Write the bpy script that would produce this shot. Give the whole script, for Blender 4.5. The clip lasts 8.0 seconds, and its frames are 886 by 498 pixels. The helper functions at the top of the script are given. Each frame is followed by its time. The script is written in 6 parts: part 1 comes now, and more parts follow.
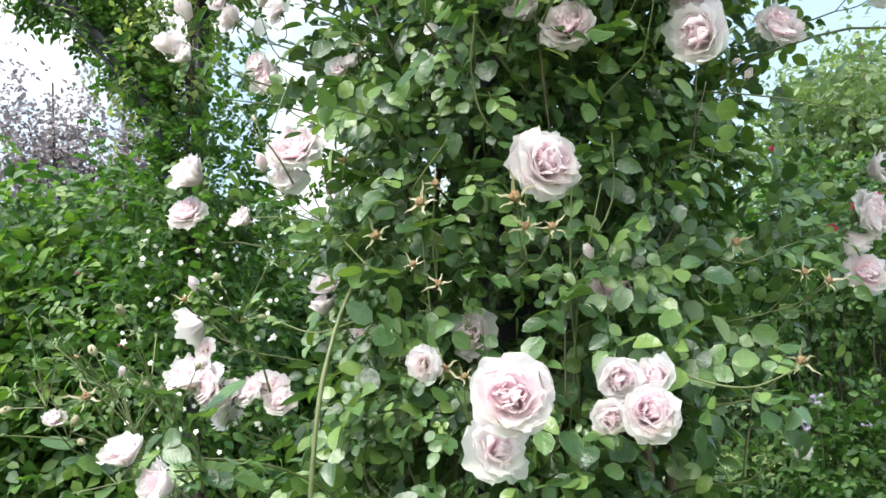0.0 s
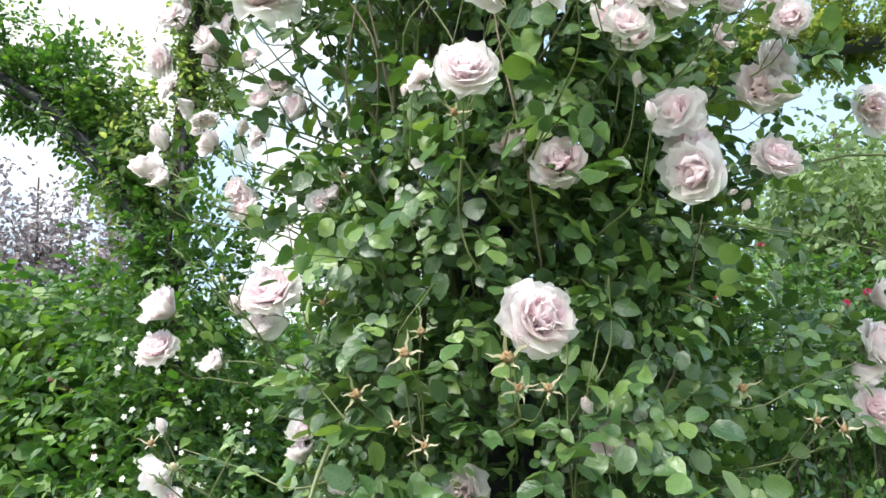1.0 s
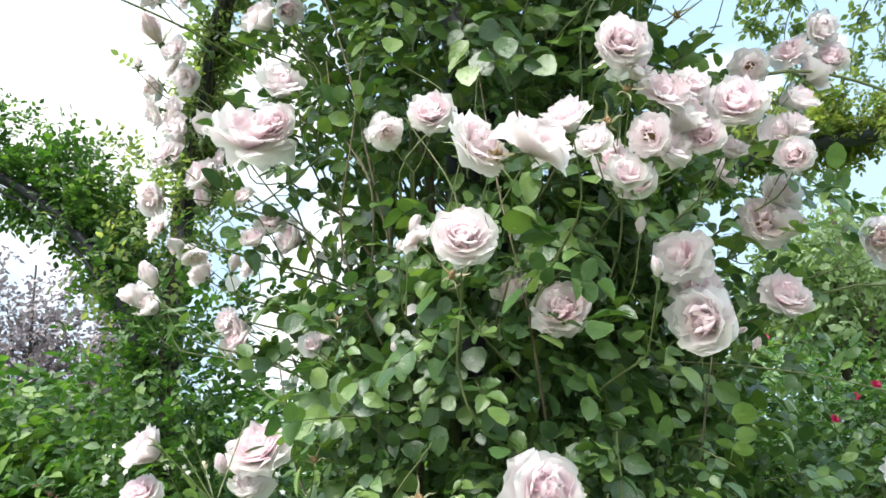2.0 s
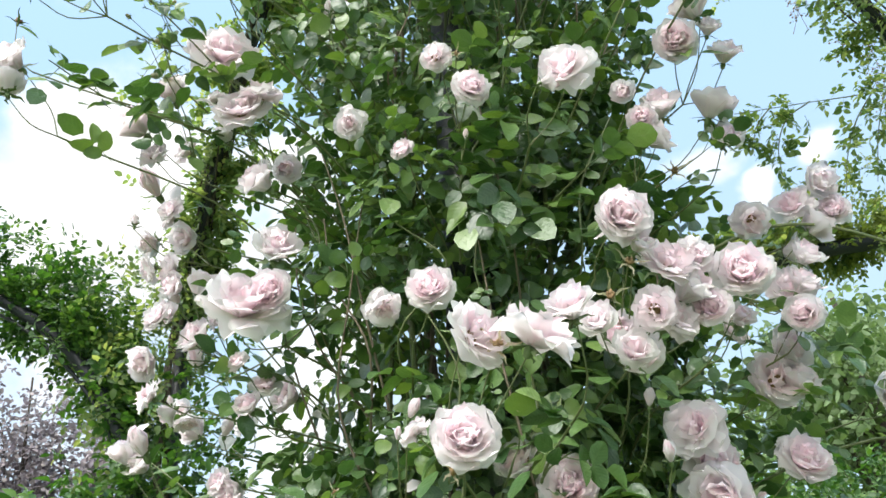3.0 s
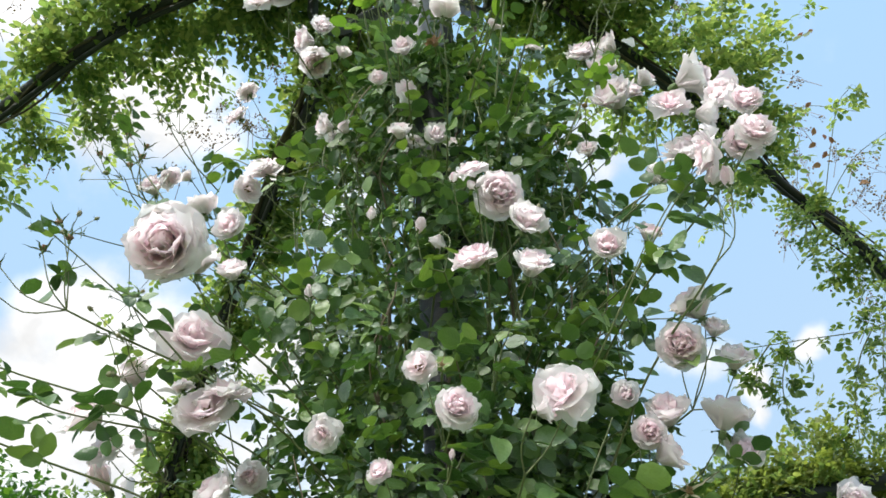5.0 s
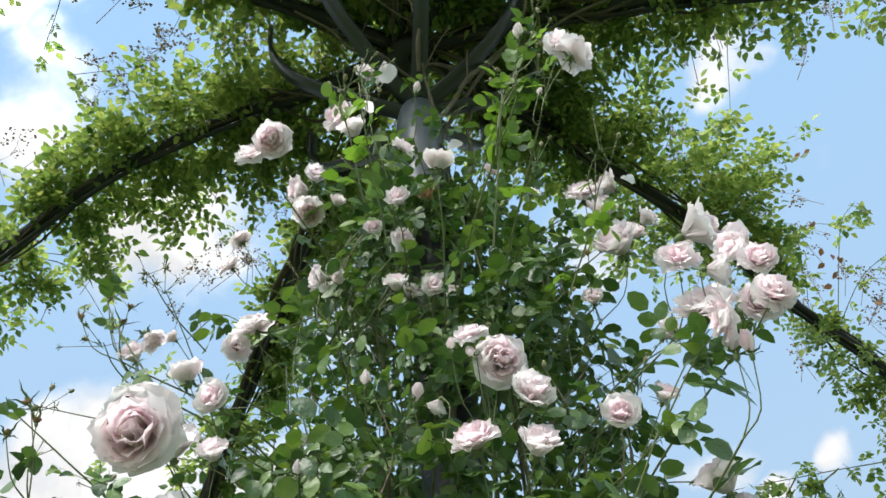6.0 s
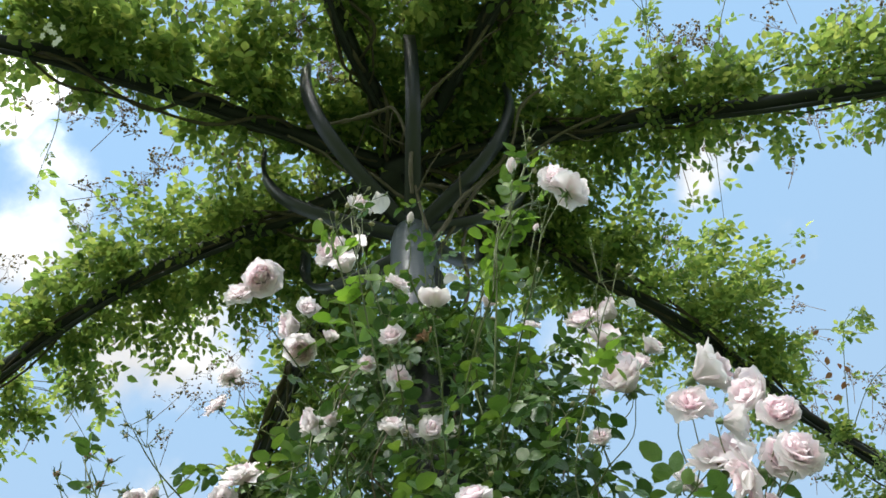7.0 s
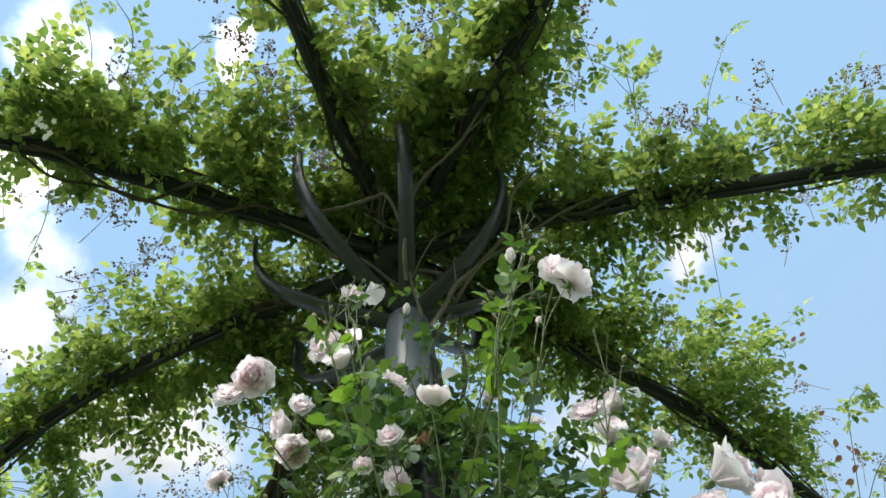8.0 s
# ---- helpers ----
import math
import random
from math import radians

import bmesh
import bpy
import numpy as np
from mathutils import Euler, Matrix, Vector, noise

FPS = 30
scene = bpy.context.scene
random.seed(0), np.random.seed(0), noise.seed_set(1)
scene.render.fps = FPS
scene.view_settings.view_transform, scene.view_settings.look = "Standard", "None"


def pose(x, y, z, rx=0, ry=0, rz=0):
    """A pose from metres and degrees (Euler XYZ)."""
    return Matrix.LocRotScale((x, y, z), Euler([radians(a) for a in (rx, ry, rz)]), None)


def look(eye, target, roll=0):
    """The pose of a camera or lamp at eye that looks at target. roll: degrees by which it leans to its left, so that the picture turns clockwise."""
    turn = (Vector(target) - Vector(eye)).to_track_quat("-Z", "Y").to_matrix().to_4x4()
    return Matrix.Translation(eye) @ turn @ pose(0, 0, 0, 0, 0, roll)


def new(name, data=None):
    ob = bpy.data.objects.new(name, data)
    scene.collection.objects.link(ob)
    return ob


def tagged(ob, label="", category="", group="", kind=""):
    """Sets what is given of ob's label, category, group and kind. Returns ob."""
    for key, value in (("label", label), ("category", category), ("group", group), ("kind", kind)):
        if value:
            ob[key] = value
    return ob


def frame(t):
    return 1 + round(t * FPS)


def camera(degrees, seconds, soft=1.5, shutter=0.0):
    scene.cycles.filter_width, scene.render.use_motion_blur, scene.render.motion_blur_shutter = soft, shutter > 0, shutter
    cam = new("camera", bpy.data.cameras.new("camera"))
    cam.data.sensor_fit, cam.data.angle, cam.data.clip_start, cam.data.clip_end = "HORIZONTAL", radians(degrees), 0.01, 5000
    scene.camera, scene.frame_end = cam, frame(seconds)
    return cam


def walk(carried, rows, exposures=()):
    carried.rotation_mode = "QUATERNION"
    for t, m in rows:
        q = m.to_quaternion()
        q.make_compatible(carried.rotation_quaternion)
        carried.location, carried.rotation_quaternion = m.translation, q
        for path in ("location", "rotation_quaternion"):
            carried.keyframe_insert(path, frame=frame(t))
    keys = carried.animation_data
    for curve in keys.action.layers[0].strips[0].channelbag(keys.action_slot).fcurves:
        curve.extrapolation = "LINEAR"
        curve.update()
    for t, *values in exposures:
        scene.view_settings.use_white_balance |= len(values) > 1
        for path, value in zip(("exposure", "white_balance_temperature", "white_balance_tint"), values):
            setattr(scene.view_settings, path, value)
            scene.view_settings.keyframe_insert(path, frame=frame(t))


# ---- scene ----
# ---- camera ----
cam = camera(59.6, 8.0, soft=1.6)
PATH = [
    (0, (0.023, 0.043, 1.299), (0.037, 2.025, 1.563), -1.2),
    (0.5, (0.028, 0.073, 1.352), (0.061, 2.041, 1.712), -1.3),
    (1, (0.028, 0.109, 1.416), (0.079, 2.051, 1.891), -1.7),
    (1.5, (0.03, 0.127, 1.477), (0.091, 2.042, 2.051), -1.9),
    (1.7, (0.031, 0.13, 1.506), (0.09, 2.035, 2.112), -1.9),
    (2.8, (0.044, 0.113, 1.646), (0.108, 1.928, 2.482), -3.3),
    (3, (0.043, 0.115, 1.671), (0.105, 1.908, 2.554), -3.2),
    (3.5, (0.047, 0.117, 1.722), (0.113, 1.865, 2.692), -2.9),
    (4, (0.049, 0.124, 1.783), (0.12, 1.808, 2.86), -2.7),
    (4.5, (0.057, 0.127, 1.843), (0.142, 1.738, 3.025), -2.9),
    (4.7, (0.06, 0.122, 1.867), (0.15, 1.699, 3.093), -3.0),
    (5.8, (0.092, 0.131, 2.01), (0.18, 1.484, 3.481), -4.8),
    (6, (0.091, 0.127, 2.03), (0.177, 1.441, 3.535), -5.1),
    (6.5, (0.091, 0.114, 2.08), (0.184, 1.33, 3.666), -6.4),
    (7, (0.096, 0.101, 2.126), (0.206, 1.21, 3.787), -8.0),
    (7.5, (0.094, 0.106, 2.161), (0.225, 1.12, 3.88), -9.9),
    (8, (0.088, 0.104, 2.186), (0.233, 1.038, 3.949), -11.8),
]
walk(cam, [(t, look(eye, target, roll)) for t, eye, target, roll in PATH], exposures=[(0.0, 1.41), (1.0, 1.47), (1.7, 1.44), (3.0, 1.2), (4.7, 1.0), (6.0, 0.82), (7.0, 0.8), (8.0, 0.8)])

# ---- sky, sun ----
SUN_UP, SUN_TURN = 57.0, 230.0          # elevation, compass bearing clockwise from +y
world = bpy.data.worlds.new("sky")
scene.world = world
world.use_nodes = True
WN, WL = world.node_tree.nodes, world.node_tree.links
WN.clear()


sky = WN.new("ShaderNodeTexSky")
sky.sky_type, sky.sun_disc = "NISHITA", False
sky.sun_elevation, sky.sun_rotation = radians(SUN_UP), radians(SUN_TURN)
sky.air_density, sky.dust_density, sky.ozone_density = 1.0, 0.6, 1.6
way = WN.new("ShaderNodeTexCoord")
cover = None
swirl = WN.new("ShaderNodeTexNoise")
swirl.inputs["Scale"].default_value, swirl.inputs["Detail"].default_value = 7.0, 4.0
WL.new(way.outputs["Generated"], swirl.inputs["Vector"])
shift = WN.new("ShaderNodeVectorMath")
shift.operation = "MULTIPLY_ADD"
shift.inputs[1].default_value, shift.inputs[2].default_value = (0.18, 0.18, 0.18), (-0.09, -0.09, -0.09)
WL.new(swirl.outputs["Color"], shift.inputs[0])
bent = WN.new("ShaderNodeVectorMath")
bent.operation = "ADD"
WL.new(way.outputs["Generated"], bent.inputs[0])
WL.new(shift.outputs[0], bent.inputs[1])
drift = WN.new("ShaderNodeVectorMath")
drift.operation = "NORMALIZE"
WL.new(bent.outputs[0], drift.inputs[0])


def cloud(centre, radius):
    """A cloud bank round a direction of the sky, radius in degrees."""
    global cover
    dot = WN.new("ShaderNodeVectorMath")
    dot.operation = "DOT_PRODUCT"
    dot.inputs[1].default_value = Vector(centre).normalized()
    WL.new(drift.outputs[0], dot.inputs[0])
    span = WN.new("ShaderNodeMapRange")
    span.inputs["From Min"].default_value = math.cos(radians(radius * 1.4))
    span.inputs["From Max"].default_value = math.cos(radians(radius * 0.3))
    WL.new(dot.outputs["Value"], span.inputs["Value"])
    if cover is None:
        cover = span.outputs[0]
    else:
        top = WN.new("ShaderNodeMath")
        top.operation = "MAXIMUM"
        WL.new(cover, top.inputs[0])
        WL.new(span.outputs[0], top.inputs[1])
        cover = top.outputs[0]


cloud((-0.402, 0.797, 0.452), 7.1)
cloud((-0.219, 0.863, 0.454), 6.3)
cloud((-0.469, 0.829, 0.304), 6.3)
cloud((-0.362, 0.816, 0.450), 7.5)
cloud((-0.400, 0.750, 0.527), 4.6)
cloud((-0.324, 0.782, 0.533), 6.3)
cloud((-0.397, 0.799, 0.452), 5.4)
cloud((-0.263, 0.620, 0.739), 5.0)
cloud((0.478, 0.745, 0.464), 1.7)
cloud((0.400, 0.794, 0.457), 1.5)
cloud((-0.304, 0.610, 0.731), 4.2)
cloud((-0.416, 0.447, 0.792), 3.3)
cloud((0.374, 0.443, 0.815), 2.5)
cloud((-0.335, 0.766, 0.549), 4.6)
cloud((-0.188, 0.232, 0.954), 1.7)
cloud((-0.350, 0.168, 0.922), 4.2)
cloud((-0.235, 0.639, 0.732), 2.9)
cloud((-0.079, 0.715, 0.695), 3.3)
cloud((0.345, 0.793, 0.502), 1.9)
cloud((-0.461, 0.837, 0.294), 9.9)
cloud((-0.345, 0.829, 0.441), 9.5)
cloud((-0.390, 0.820, 0.419), 8.3)
cloud((-0.419, 0.457, 0.784), 4.6)
cloud((-0.411, 0.324, 0.852), 3.3)
cloud((-0.177, 0.852, 0.493), 5.5)
cloud((-0.157, 0.919, 0.363), 6.5)
cloud((-0.110, 0.970, 0.180), 8.0)
cloud((0.225, 0.650, 0.730), 4.0)
cloud((-0.062, 0.735, 0.675), 3.6)
# unseen cloud banks added behind and beside the view for soft frontal light
cloud((-0.2, -0.8, 0.55), 36.0)
cloud((0.7, -0.6, 0.45), 28.0)
cloud((-0.9, -0.1, 0.4), 22.0)
cloud((0.95, 0.1, 0.4), 12.0)
puff = WN.new("ShaderNodeTexNoise")
puff.inputs["Scale"].default_value, puff.inputs["Detail"].default_value, puff.inputs["Roughness"].default_value = 5.0, 7.0, 0.58
WL.new(way.outputs["Generated"], puff.inputs["Vector"])
amount = WN.new("ShaderNodeMath")
amount.operation = "MULTIPLY_ADD"
amount.inputs[1].default_value = 0.42
WL.new(cover, amount.inputs[0])
WL.new(puff.outputs["Fac"], amount.inputs[2])
edge = WN.new("ShaderNodeMapRange")
edge.interpolation_type = "SMOOTHSTEP"
edge.inputs["From Min"].default_value, edge.inputs["From Max"].default_value = 0.60, 0.98
WL.new(amount.outputs[0], edge.inputs["Value"])
blend = WN.new("ShaderNodeMix")
blend.data_type = "RGBA"
soft_edge = WN.new("ShaderNodeMath")
soft_edge.operation = "POWER"
soft_edge.inputs[1].default_value = 1.4
WL.new(edge.outputs[0], soft_edge.inputs[0])
WL.new(soft_edge.outputs[0], blend.inputs[0])
pale = WN.new("ShaderNodeMix")
pale.data_type = "RGBA"
pale.inputs[0].default_value = 0.85
# paler towards the horizon
lift = WN.new("ShaderNodeSeparateXYZ")
WL.new(way.outputs["Generated"], lift.inputs[0])
haze = WN.new("ShaderNodeMapRange")
haze.inputs["From Min"].default_value, haze.inputs["From Max"].default_value = 0.35, 0.85
WL.new(lift.outputs[2], haze.inputs["Value"])
depth_of_blue = WN.new("ShaderNodeMix")
depth_of_blue.data_type = "RGBA"
depth_of_blue.inputs[6].default_value, depth_of_blue.inputs[7].default_value = (1.95, 2.62, 3.3, 1), (1.66, 2.7, 3.9, 1)
WL.new(haze.outputs[0], depth_of_blue.inputs[0])
WL.new(depth_of_blue.outputs[2], pale.inputs[7])
WL.new(sky.outputs[0], pale.inputs[6])
WL.new(pale.outputs[2], blend.inputs[6])
# clouds shine brighter towards the sun, and are greyer where they are thick
sunward = WN.new("ShaderNodeVectorMath")
sunward.operation = "DOT_PRODUCT"
sunward.inputs[1].default_value = (math.sin(radians(SUN_TURN)) * math.cos(radians(SUN_UP)), math.cos(radians(SUN_TURN)) * math.cos(radians(SUN_UP)), math.sin(radians(SUN_UP)))
WL.new(way.outputs["Generated"], sunward.inputs[0])
shine = WN.new("ShaderNodeMapRange")
for key, value in (("From Min", 0.64), ("From Max", 0.97), ("To Min", 4.3), ("To Max", 21.0)):
    shine.inputs[key].default_value = value
WL.new(sunward.outputs["Value"], shine.inputs["Value"])
billow = WN.new("ShaderNodeTexNoise")
billow.inputs["Scale"].default_value, billow.inputs["Detail"].default_value = 11.0, 6.0
WL.new(bent.outputs[0], billow.inputs["Vector"])
thick = WN.new("ShaderNodeMapRange")
for key, value in (("From Min", 0.3), ("From Max", 0.7), ("To Min", 0.72), ("To Max", 1.08)):
    thick.inputs[key].default_value = value
WL.new(billow.outputs["Fac"], thick.inputs["Value"])
glare = WN.new("ShaderNodeMath")
glare.operation = "MULTIPLY"
WL.new(shine.outputs[0], glare.inputs[0])
WL.new(thick.outputs[0], glare.inputs[1])
WL.new(glare.outputs[0], blend.inputs[7])
back = WN.new("ShaderNodeBackground")
back.inputs["Strength"].default_value = 0.15
WL.new(blend.outputs[2], back.inputs["Color"])
wout = WN.new("ShaderNodeOutputWorld")
WL.new(back.outputs[0], wout.inputs["Surface"])

lamp = bpy.data.lights.new("sun", "SUN")
lamp.energy, lamp.angle, lamp.color = 3.5, radians(50.0), (1.0, 0.965, 0.91)
sun = new("sun", lamp)
up, turn = radians(SUN_UP), radians(SUN_TURN)
sun.matrix_world = look((0, 0, 0), (-math.sin(turn) * math.cos(up), -math.cos(turn) * math.cos(up), -math.sin(up)))

# ---- materials ----


def ramp(nt, stops):
    n = nt.nodes.new("ShaderNodeValToRGB")
    while len(n.color_ramp.elements) < len(stops):
        n.color_ramp.elements.new(0.5)
    for e, (p, c) in zip(n.color_ramp.elements, stops):
        e.position, e.color = p, (*c, 1)
    return n


def veined(m, depth=0.1):
    """Midrib and side veins on a leaf blade: paler lines and a quilted relief between them."""
    nodes, links = m.node_tree.nodes, m.node_tree.links
    bs = nodes["Principled BSDF"]
    uv = nodes.new("ShaderNodeUVMap")
    sep = nodes.new("ShaderNodeSeparateXYZ")
    links.new(uv.outputs[0], sep.inputs[0])

    def calc(op, a, b_=None, c_=None):
        n = nodes.new("ShaderNodeMath")
        n.operation = op
        for i, v in enumerate((a, b_, c_)):
            if v is None:
                continue
            if isinstance(v, (int, float)):
                n.inputs[i].default_value = v
            else:
                links.new(v, n.inputs[i])
        return n.outputs[0]

    ax = calc("ABSOLUTE", sep.outputs[0])
    side_v = calc("SINE", calc("MULTIPLY", calc("MULTIPLY_ADD", ax, -0.9, sep.outputs[1]), 44.0))
    quilt = calc("POWER", calc("MULTIPLY_ADD", side_v, 0.5, 0.5), 0.6)
    mid = calc("MINIMUM", calc("MULTIPLY", ax, 22.0), 1.0)
    height = calc("MULTIPLY", quilt, mid)
    b = nodes.new("ShaderNodeBump")
    b.inputs["Strength"].default_value, b.inputs["Distance"].default_value = depth, 0.002
    links.new(height, b.inputs["Height"])
    for l in list(bs.inputs["Normal"].links):
        links.new(l.from_socket, b.inputs["Normal"])
    links.new(b.outputs[0], bs.inputs["Normal"])
    src = bs.inputs["Base Color"].links[0].from_socket
    mx = nodes.new("ShaderNodeMix")
    mx.data_type = "RGBA"
    links.new(calc("MULTIPLY_ADD", height, -0.14, 0.14), mx.inputs[0])
    links.new(src, mx.inputs[6])
    mx.inputs[7].default_value = (0.2, 0.28, 0.12, 1)
    # a narrow paler rim
    half = calc("MULTIPLY", calc("POWER", calc("MAXIMUM", calc("SINE", calc("MULTIPLY", sep.outputs[1], math.pi)), 0.001), 0.6), 0.41)
    rim = calc("MULTIPLY", calc("MAXIMUM", calc("SUBTRACT", calc("DIVIDE", ax, half), 0.78), 0.0), 2.2)
    edge_mix = nodes.new("ShaderNodeMix")
    edge_mix.data_type = "RGBA"
    links.new(calc("MINIMUM", rim, 0.45), edge_mix.inputs[0])
    links.new(mx.outputs[2], edge_mix.inputs[6])
    edge_mix.inputs[7].default_value = (0.22, 0.30, 0.14, 1)
    links.new(edge_mix.outputs[2], bs.inputs["Base Color"])
    return m


def surface(name, stops, rough=0.6, scale=8.0, spread="noise", clear=0.0, glow=None, metal=0.0, bump=0.2, bump_scale=60.0, gloss=0.5):
    """stops: the colours it varies between. spread: noise, island, object. clear: share of light that shines through."""
    m = bpy.data.materials.new(name)
    m.use_nodes = True
    nt = m.node_tree
    nodes, links = nt.nodes, nt.links
    bs = nodes["Principled BSDF"]
    out = nodes["Material Output"]
    co = nodes.new("ShaderNodeTexCoord")
    noise_n = nodes.new("ShaderNodeTexNoise")
    noise_n.inputs["Scale"].default_value, noise_n.inputs["Detail"].default_value = scale, 5.0
    links.new(co.outputs["Object"], noise_n.inputs["Vector"])
    r = ramp(nt, [(i / max(1, len(stops) - 1), c) for i, c in enumerate(stops)])
    if spread == "noise":
        links.new(noise_n.outputs["Fac"], r.inputs[0])
    else:
        src = nodes.new("ShaderNodeNewGeometry" if spread == "island" else "ShaderNodeObjectInfo")
        pick = src.outputs["Random Per Island" if spread == "island" else "Random"]
        mixv = nodes.new("ShaderNodeMath")
        mixv.operation = "MULTIPLY_ADD"
        mixv.inputs[1].default_value = 0.5
        links.new(noise_n.outputs["Fac"], mixv.inputs[0])
        half = nodes.new("ShaderNodeMath")
        half.operation = "MULTIPLY_ADD"
        half.inputs[1].default_value, half.inputs[2].default_value = 1.0, -0.25
        links.new(pick, half.inputs[0])
        links.new(half.outputs[0], mixv.inputs[2])
        links.new(mixv.outputs[0], r.inputs[0])
    links.new(r.outputs[0], bs.inputs["Base Color"])
    bs.inputs["Roughness"].default_value, bs.inputs["Metallic"].default_value = rough, metal
    bs.inputs["Specular IOR Level"].default_value = gloss
    if bump:
        fine = nodes.new("ShaderNodeTexNoise")
        fine.inputs["Scale"].default_value, fine.inputs["Detail"].default_value = bump_scale, 4.0
        links.new(co.outputs["Object"], fine.inputs["Vector"])
        b = nodes.new("ShaderNodeBump")
        b.inputs["Strength"].default_value, b.inputs["Distance"].default_value = bump, 0.01
        links.new(fine.outputs["Fac"], b.inputs["Height"])
        links.new(b.outputs[0], bs.inputs["Normal"])
    if clear:
        tr = nodes.new("ShaderNodeBsdfTranslucent")
        tint = nodes.new("ShaderNodeMix")
        tint.data_type, tint.blend_type = "RGBA", "MULTIPLY"
        tint.inputs[0].default_value = 1.0
        links.new(r.outputs[0], tint.inputs[6])
        tint.inputs[7].default_value = (*(glow or (1, 1, 1)), 1)
        links.new(tint.outputs[2], tr.inputs["Color"])
        mx = nodes.new("ShaderNodeMixShader")
        mx.inputs[0].default_value = clear
        links.new(bs.outputs[0], mx.inputs[1])
        links.new(tr.outputs[0], mx.inputs[2])
        links.new(mx.outputs[0], out.inputs["Surface"])
    return m


ROSE_GREENS = [(0.024, 0.066, 0.023), (0.053, 0.117, 0.037), (0.097, 0.18, 0.052), (0.175, 0.265, 0.07)]
M_LEAF = veined(surface("rose leaf", ROSE_GREENS, 0.33, 30, "island", 0.2, (1.9, 2.0, 0.7), bump=0.5, bump_scale=45, gloss=0.75))
M_LEAF_ONE = veined(surface("rose leaf single", ROSE_GREENS, 0.33, 1.5, "object", 0.2, (1.9, 2.0, 0.7), bump=0.5, bump_scale=2, gloss=0.7))
M_FRESH = surface("young rose leaf", [(0.11, 0.2, 0.045), (0.16, 0.26, 0.06), (0.22, 0.33, 0.08)], 0.4, 30, "island", 0.4, (1.5, 1.7, 0.6), bump=0.2, bump_scale=45)
M_VINE = surface("rambler leaf", [(0.066, 0.124, 0.044), (0.118, 0.19, 0.066), (0.182, 0.255, 0.096), (0.275, 0.325, 0.13)], 0.45, 20, "island", 0.6, (1.68, 1.62, 0.9), bump=0)
M_VINE_ONE = surface("rambler leaf single", [(0.066, 0.124, 0.044), (0.118, 0.19, 0.066), (0.182, 0.255, 0.096), (0.275, 0.325, 0.13)], 0.5, 1.0, "object", 0.6, (1.68, 1.62, 0.9), bump=0)
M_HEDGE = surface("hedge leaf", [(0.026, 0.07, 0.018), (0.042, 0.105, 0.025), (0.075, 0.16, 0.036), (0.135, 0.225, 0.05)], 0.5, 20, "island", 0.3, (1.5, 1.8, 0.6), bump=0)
M_LOBED = surface("lobed hedge leaf", [(0.028, 0.075, 0.022), (0.052, 0.122, 0.032), (0.092, 0.185, 0.042), (0.17, 0.27, 0.06)], 0.5, 20, "island", 0.35, (1.5, 1.7, 0.6), bump=0)
M_OLIVE = surface("yellow-green arch leaf", [(0.14, 0.175, 0.05), (0.22, 0.26, 0.075), (0.3, 0.33, 0.11)], 0.6, 10, "island", 0.5, (1.4, 1.5, 0.7), bump=0)
M_TREE = surface("tree leaf", [(0.09, 0.145, 0.06), (0.13, 0.195, 0.085), (0.18, 0.25, 0.12)], 0.6, 10, "island", 0.35, (1.4, 1.5, 0.7), bump=0)
M_DARKTREE = surface("dark tree leaf", [(0.03, 0.07, 0.03), (0.05, 0.10, 0.035), (0.08, 0.14, 0.05)], 0.6, 10, "island", 0.3, (1.4, 1.6, 0.7), bump=0)
M_GREY = surface("copper tree leaf", [(0.16, 0.135, 0.16), (0.25, 0.215, 0.235), (0.34, 0.295, 0.29)], 0.6, 10, "island", 0.3, (1, 1, 1), bump=0)
M_CANE = surface("green cane", [(0.08, 0.105, 0.04), (0.12, 0.145, 0.055), (0.15, 0.13, 0.07)], 0.5, 25, bump=0.2)
M_OLDCANE = surface("old cane", [(0.10, 0.075, 0.05), (0.18, 0.14, 0.10), (0.25, 0.2, 0.15)], 0.8, 30, bump=0.5)
M_TWIG = surface("bare twig", [(0.06, 0.05, 0.04), (0.12, 0.10, 0.08), (0.18, 0.155, 0.125)], 0.9, 30, bump=0.4)
M_BARK = surface("vine bark", [(0.03, 0.024, 0.02), (0.065, 0.052, 0.042), (0.13, 0.11, 0.09)], 0.9, 20, bump=0.7)
M_PETAL = surface("pale petal", [(0.90, 0.825, 0.85), (0.91, 0.885, 0.89), (0.91, 0.90, 0.895)], 0.6, 14, "object", 0.72, (1, 0.985, 0.99), bump=0.1, bump_scale=70, gloss=0.25)
M_HEART = surface("pink heart petal", [(0.93, 0.79, 0.83), (0.93, 0.845, 0.87), (0.93, 0.895, 0.90)], 0.6, 14, "object", 0.78, (1, 0.985, 0.99), bump=0.1, bump_scale=70, gloss=0.25)
M_SEPAL = surface("sepal", [(0.22, 0.23, 0.12), (0.38, 0.34, 0.22), (0.52, 0.46, 0.34)], 0.6, 40, "object", 0.25, (1.2, 1.2, 0.8), bump=0)
M_GREENCUP = surface("green cup", [(0.09, 0.15, 0.05), (0.15, 0.2, 0.08)], 0.6, 30, bump=0.2)
M_STAMEN = surface("old stamens", [(0.14, 0.085, 0.045), (0.25, 0.16, 0.08), (0.38, 0.28, 0.15)], 0.9, 80, bump=0)
M_BROWN = surface("withered petal", [(0.22, 0.12, 0.07), (0.38, 0.24, 0.15)], 0.8, 20, "object", 0.15, bump=0.3)
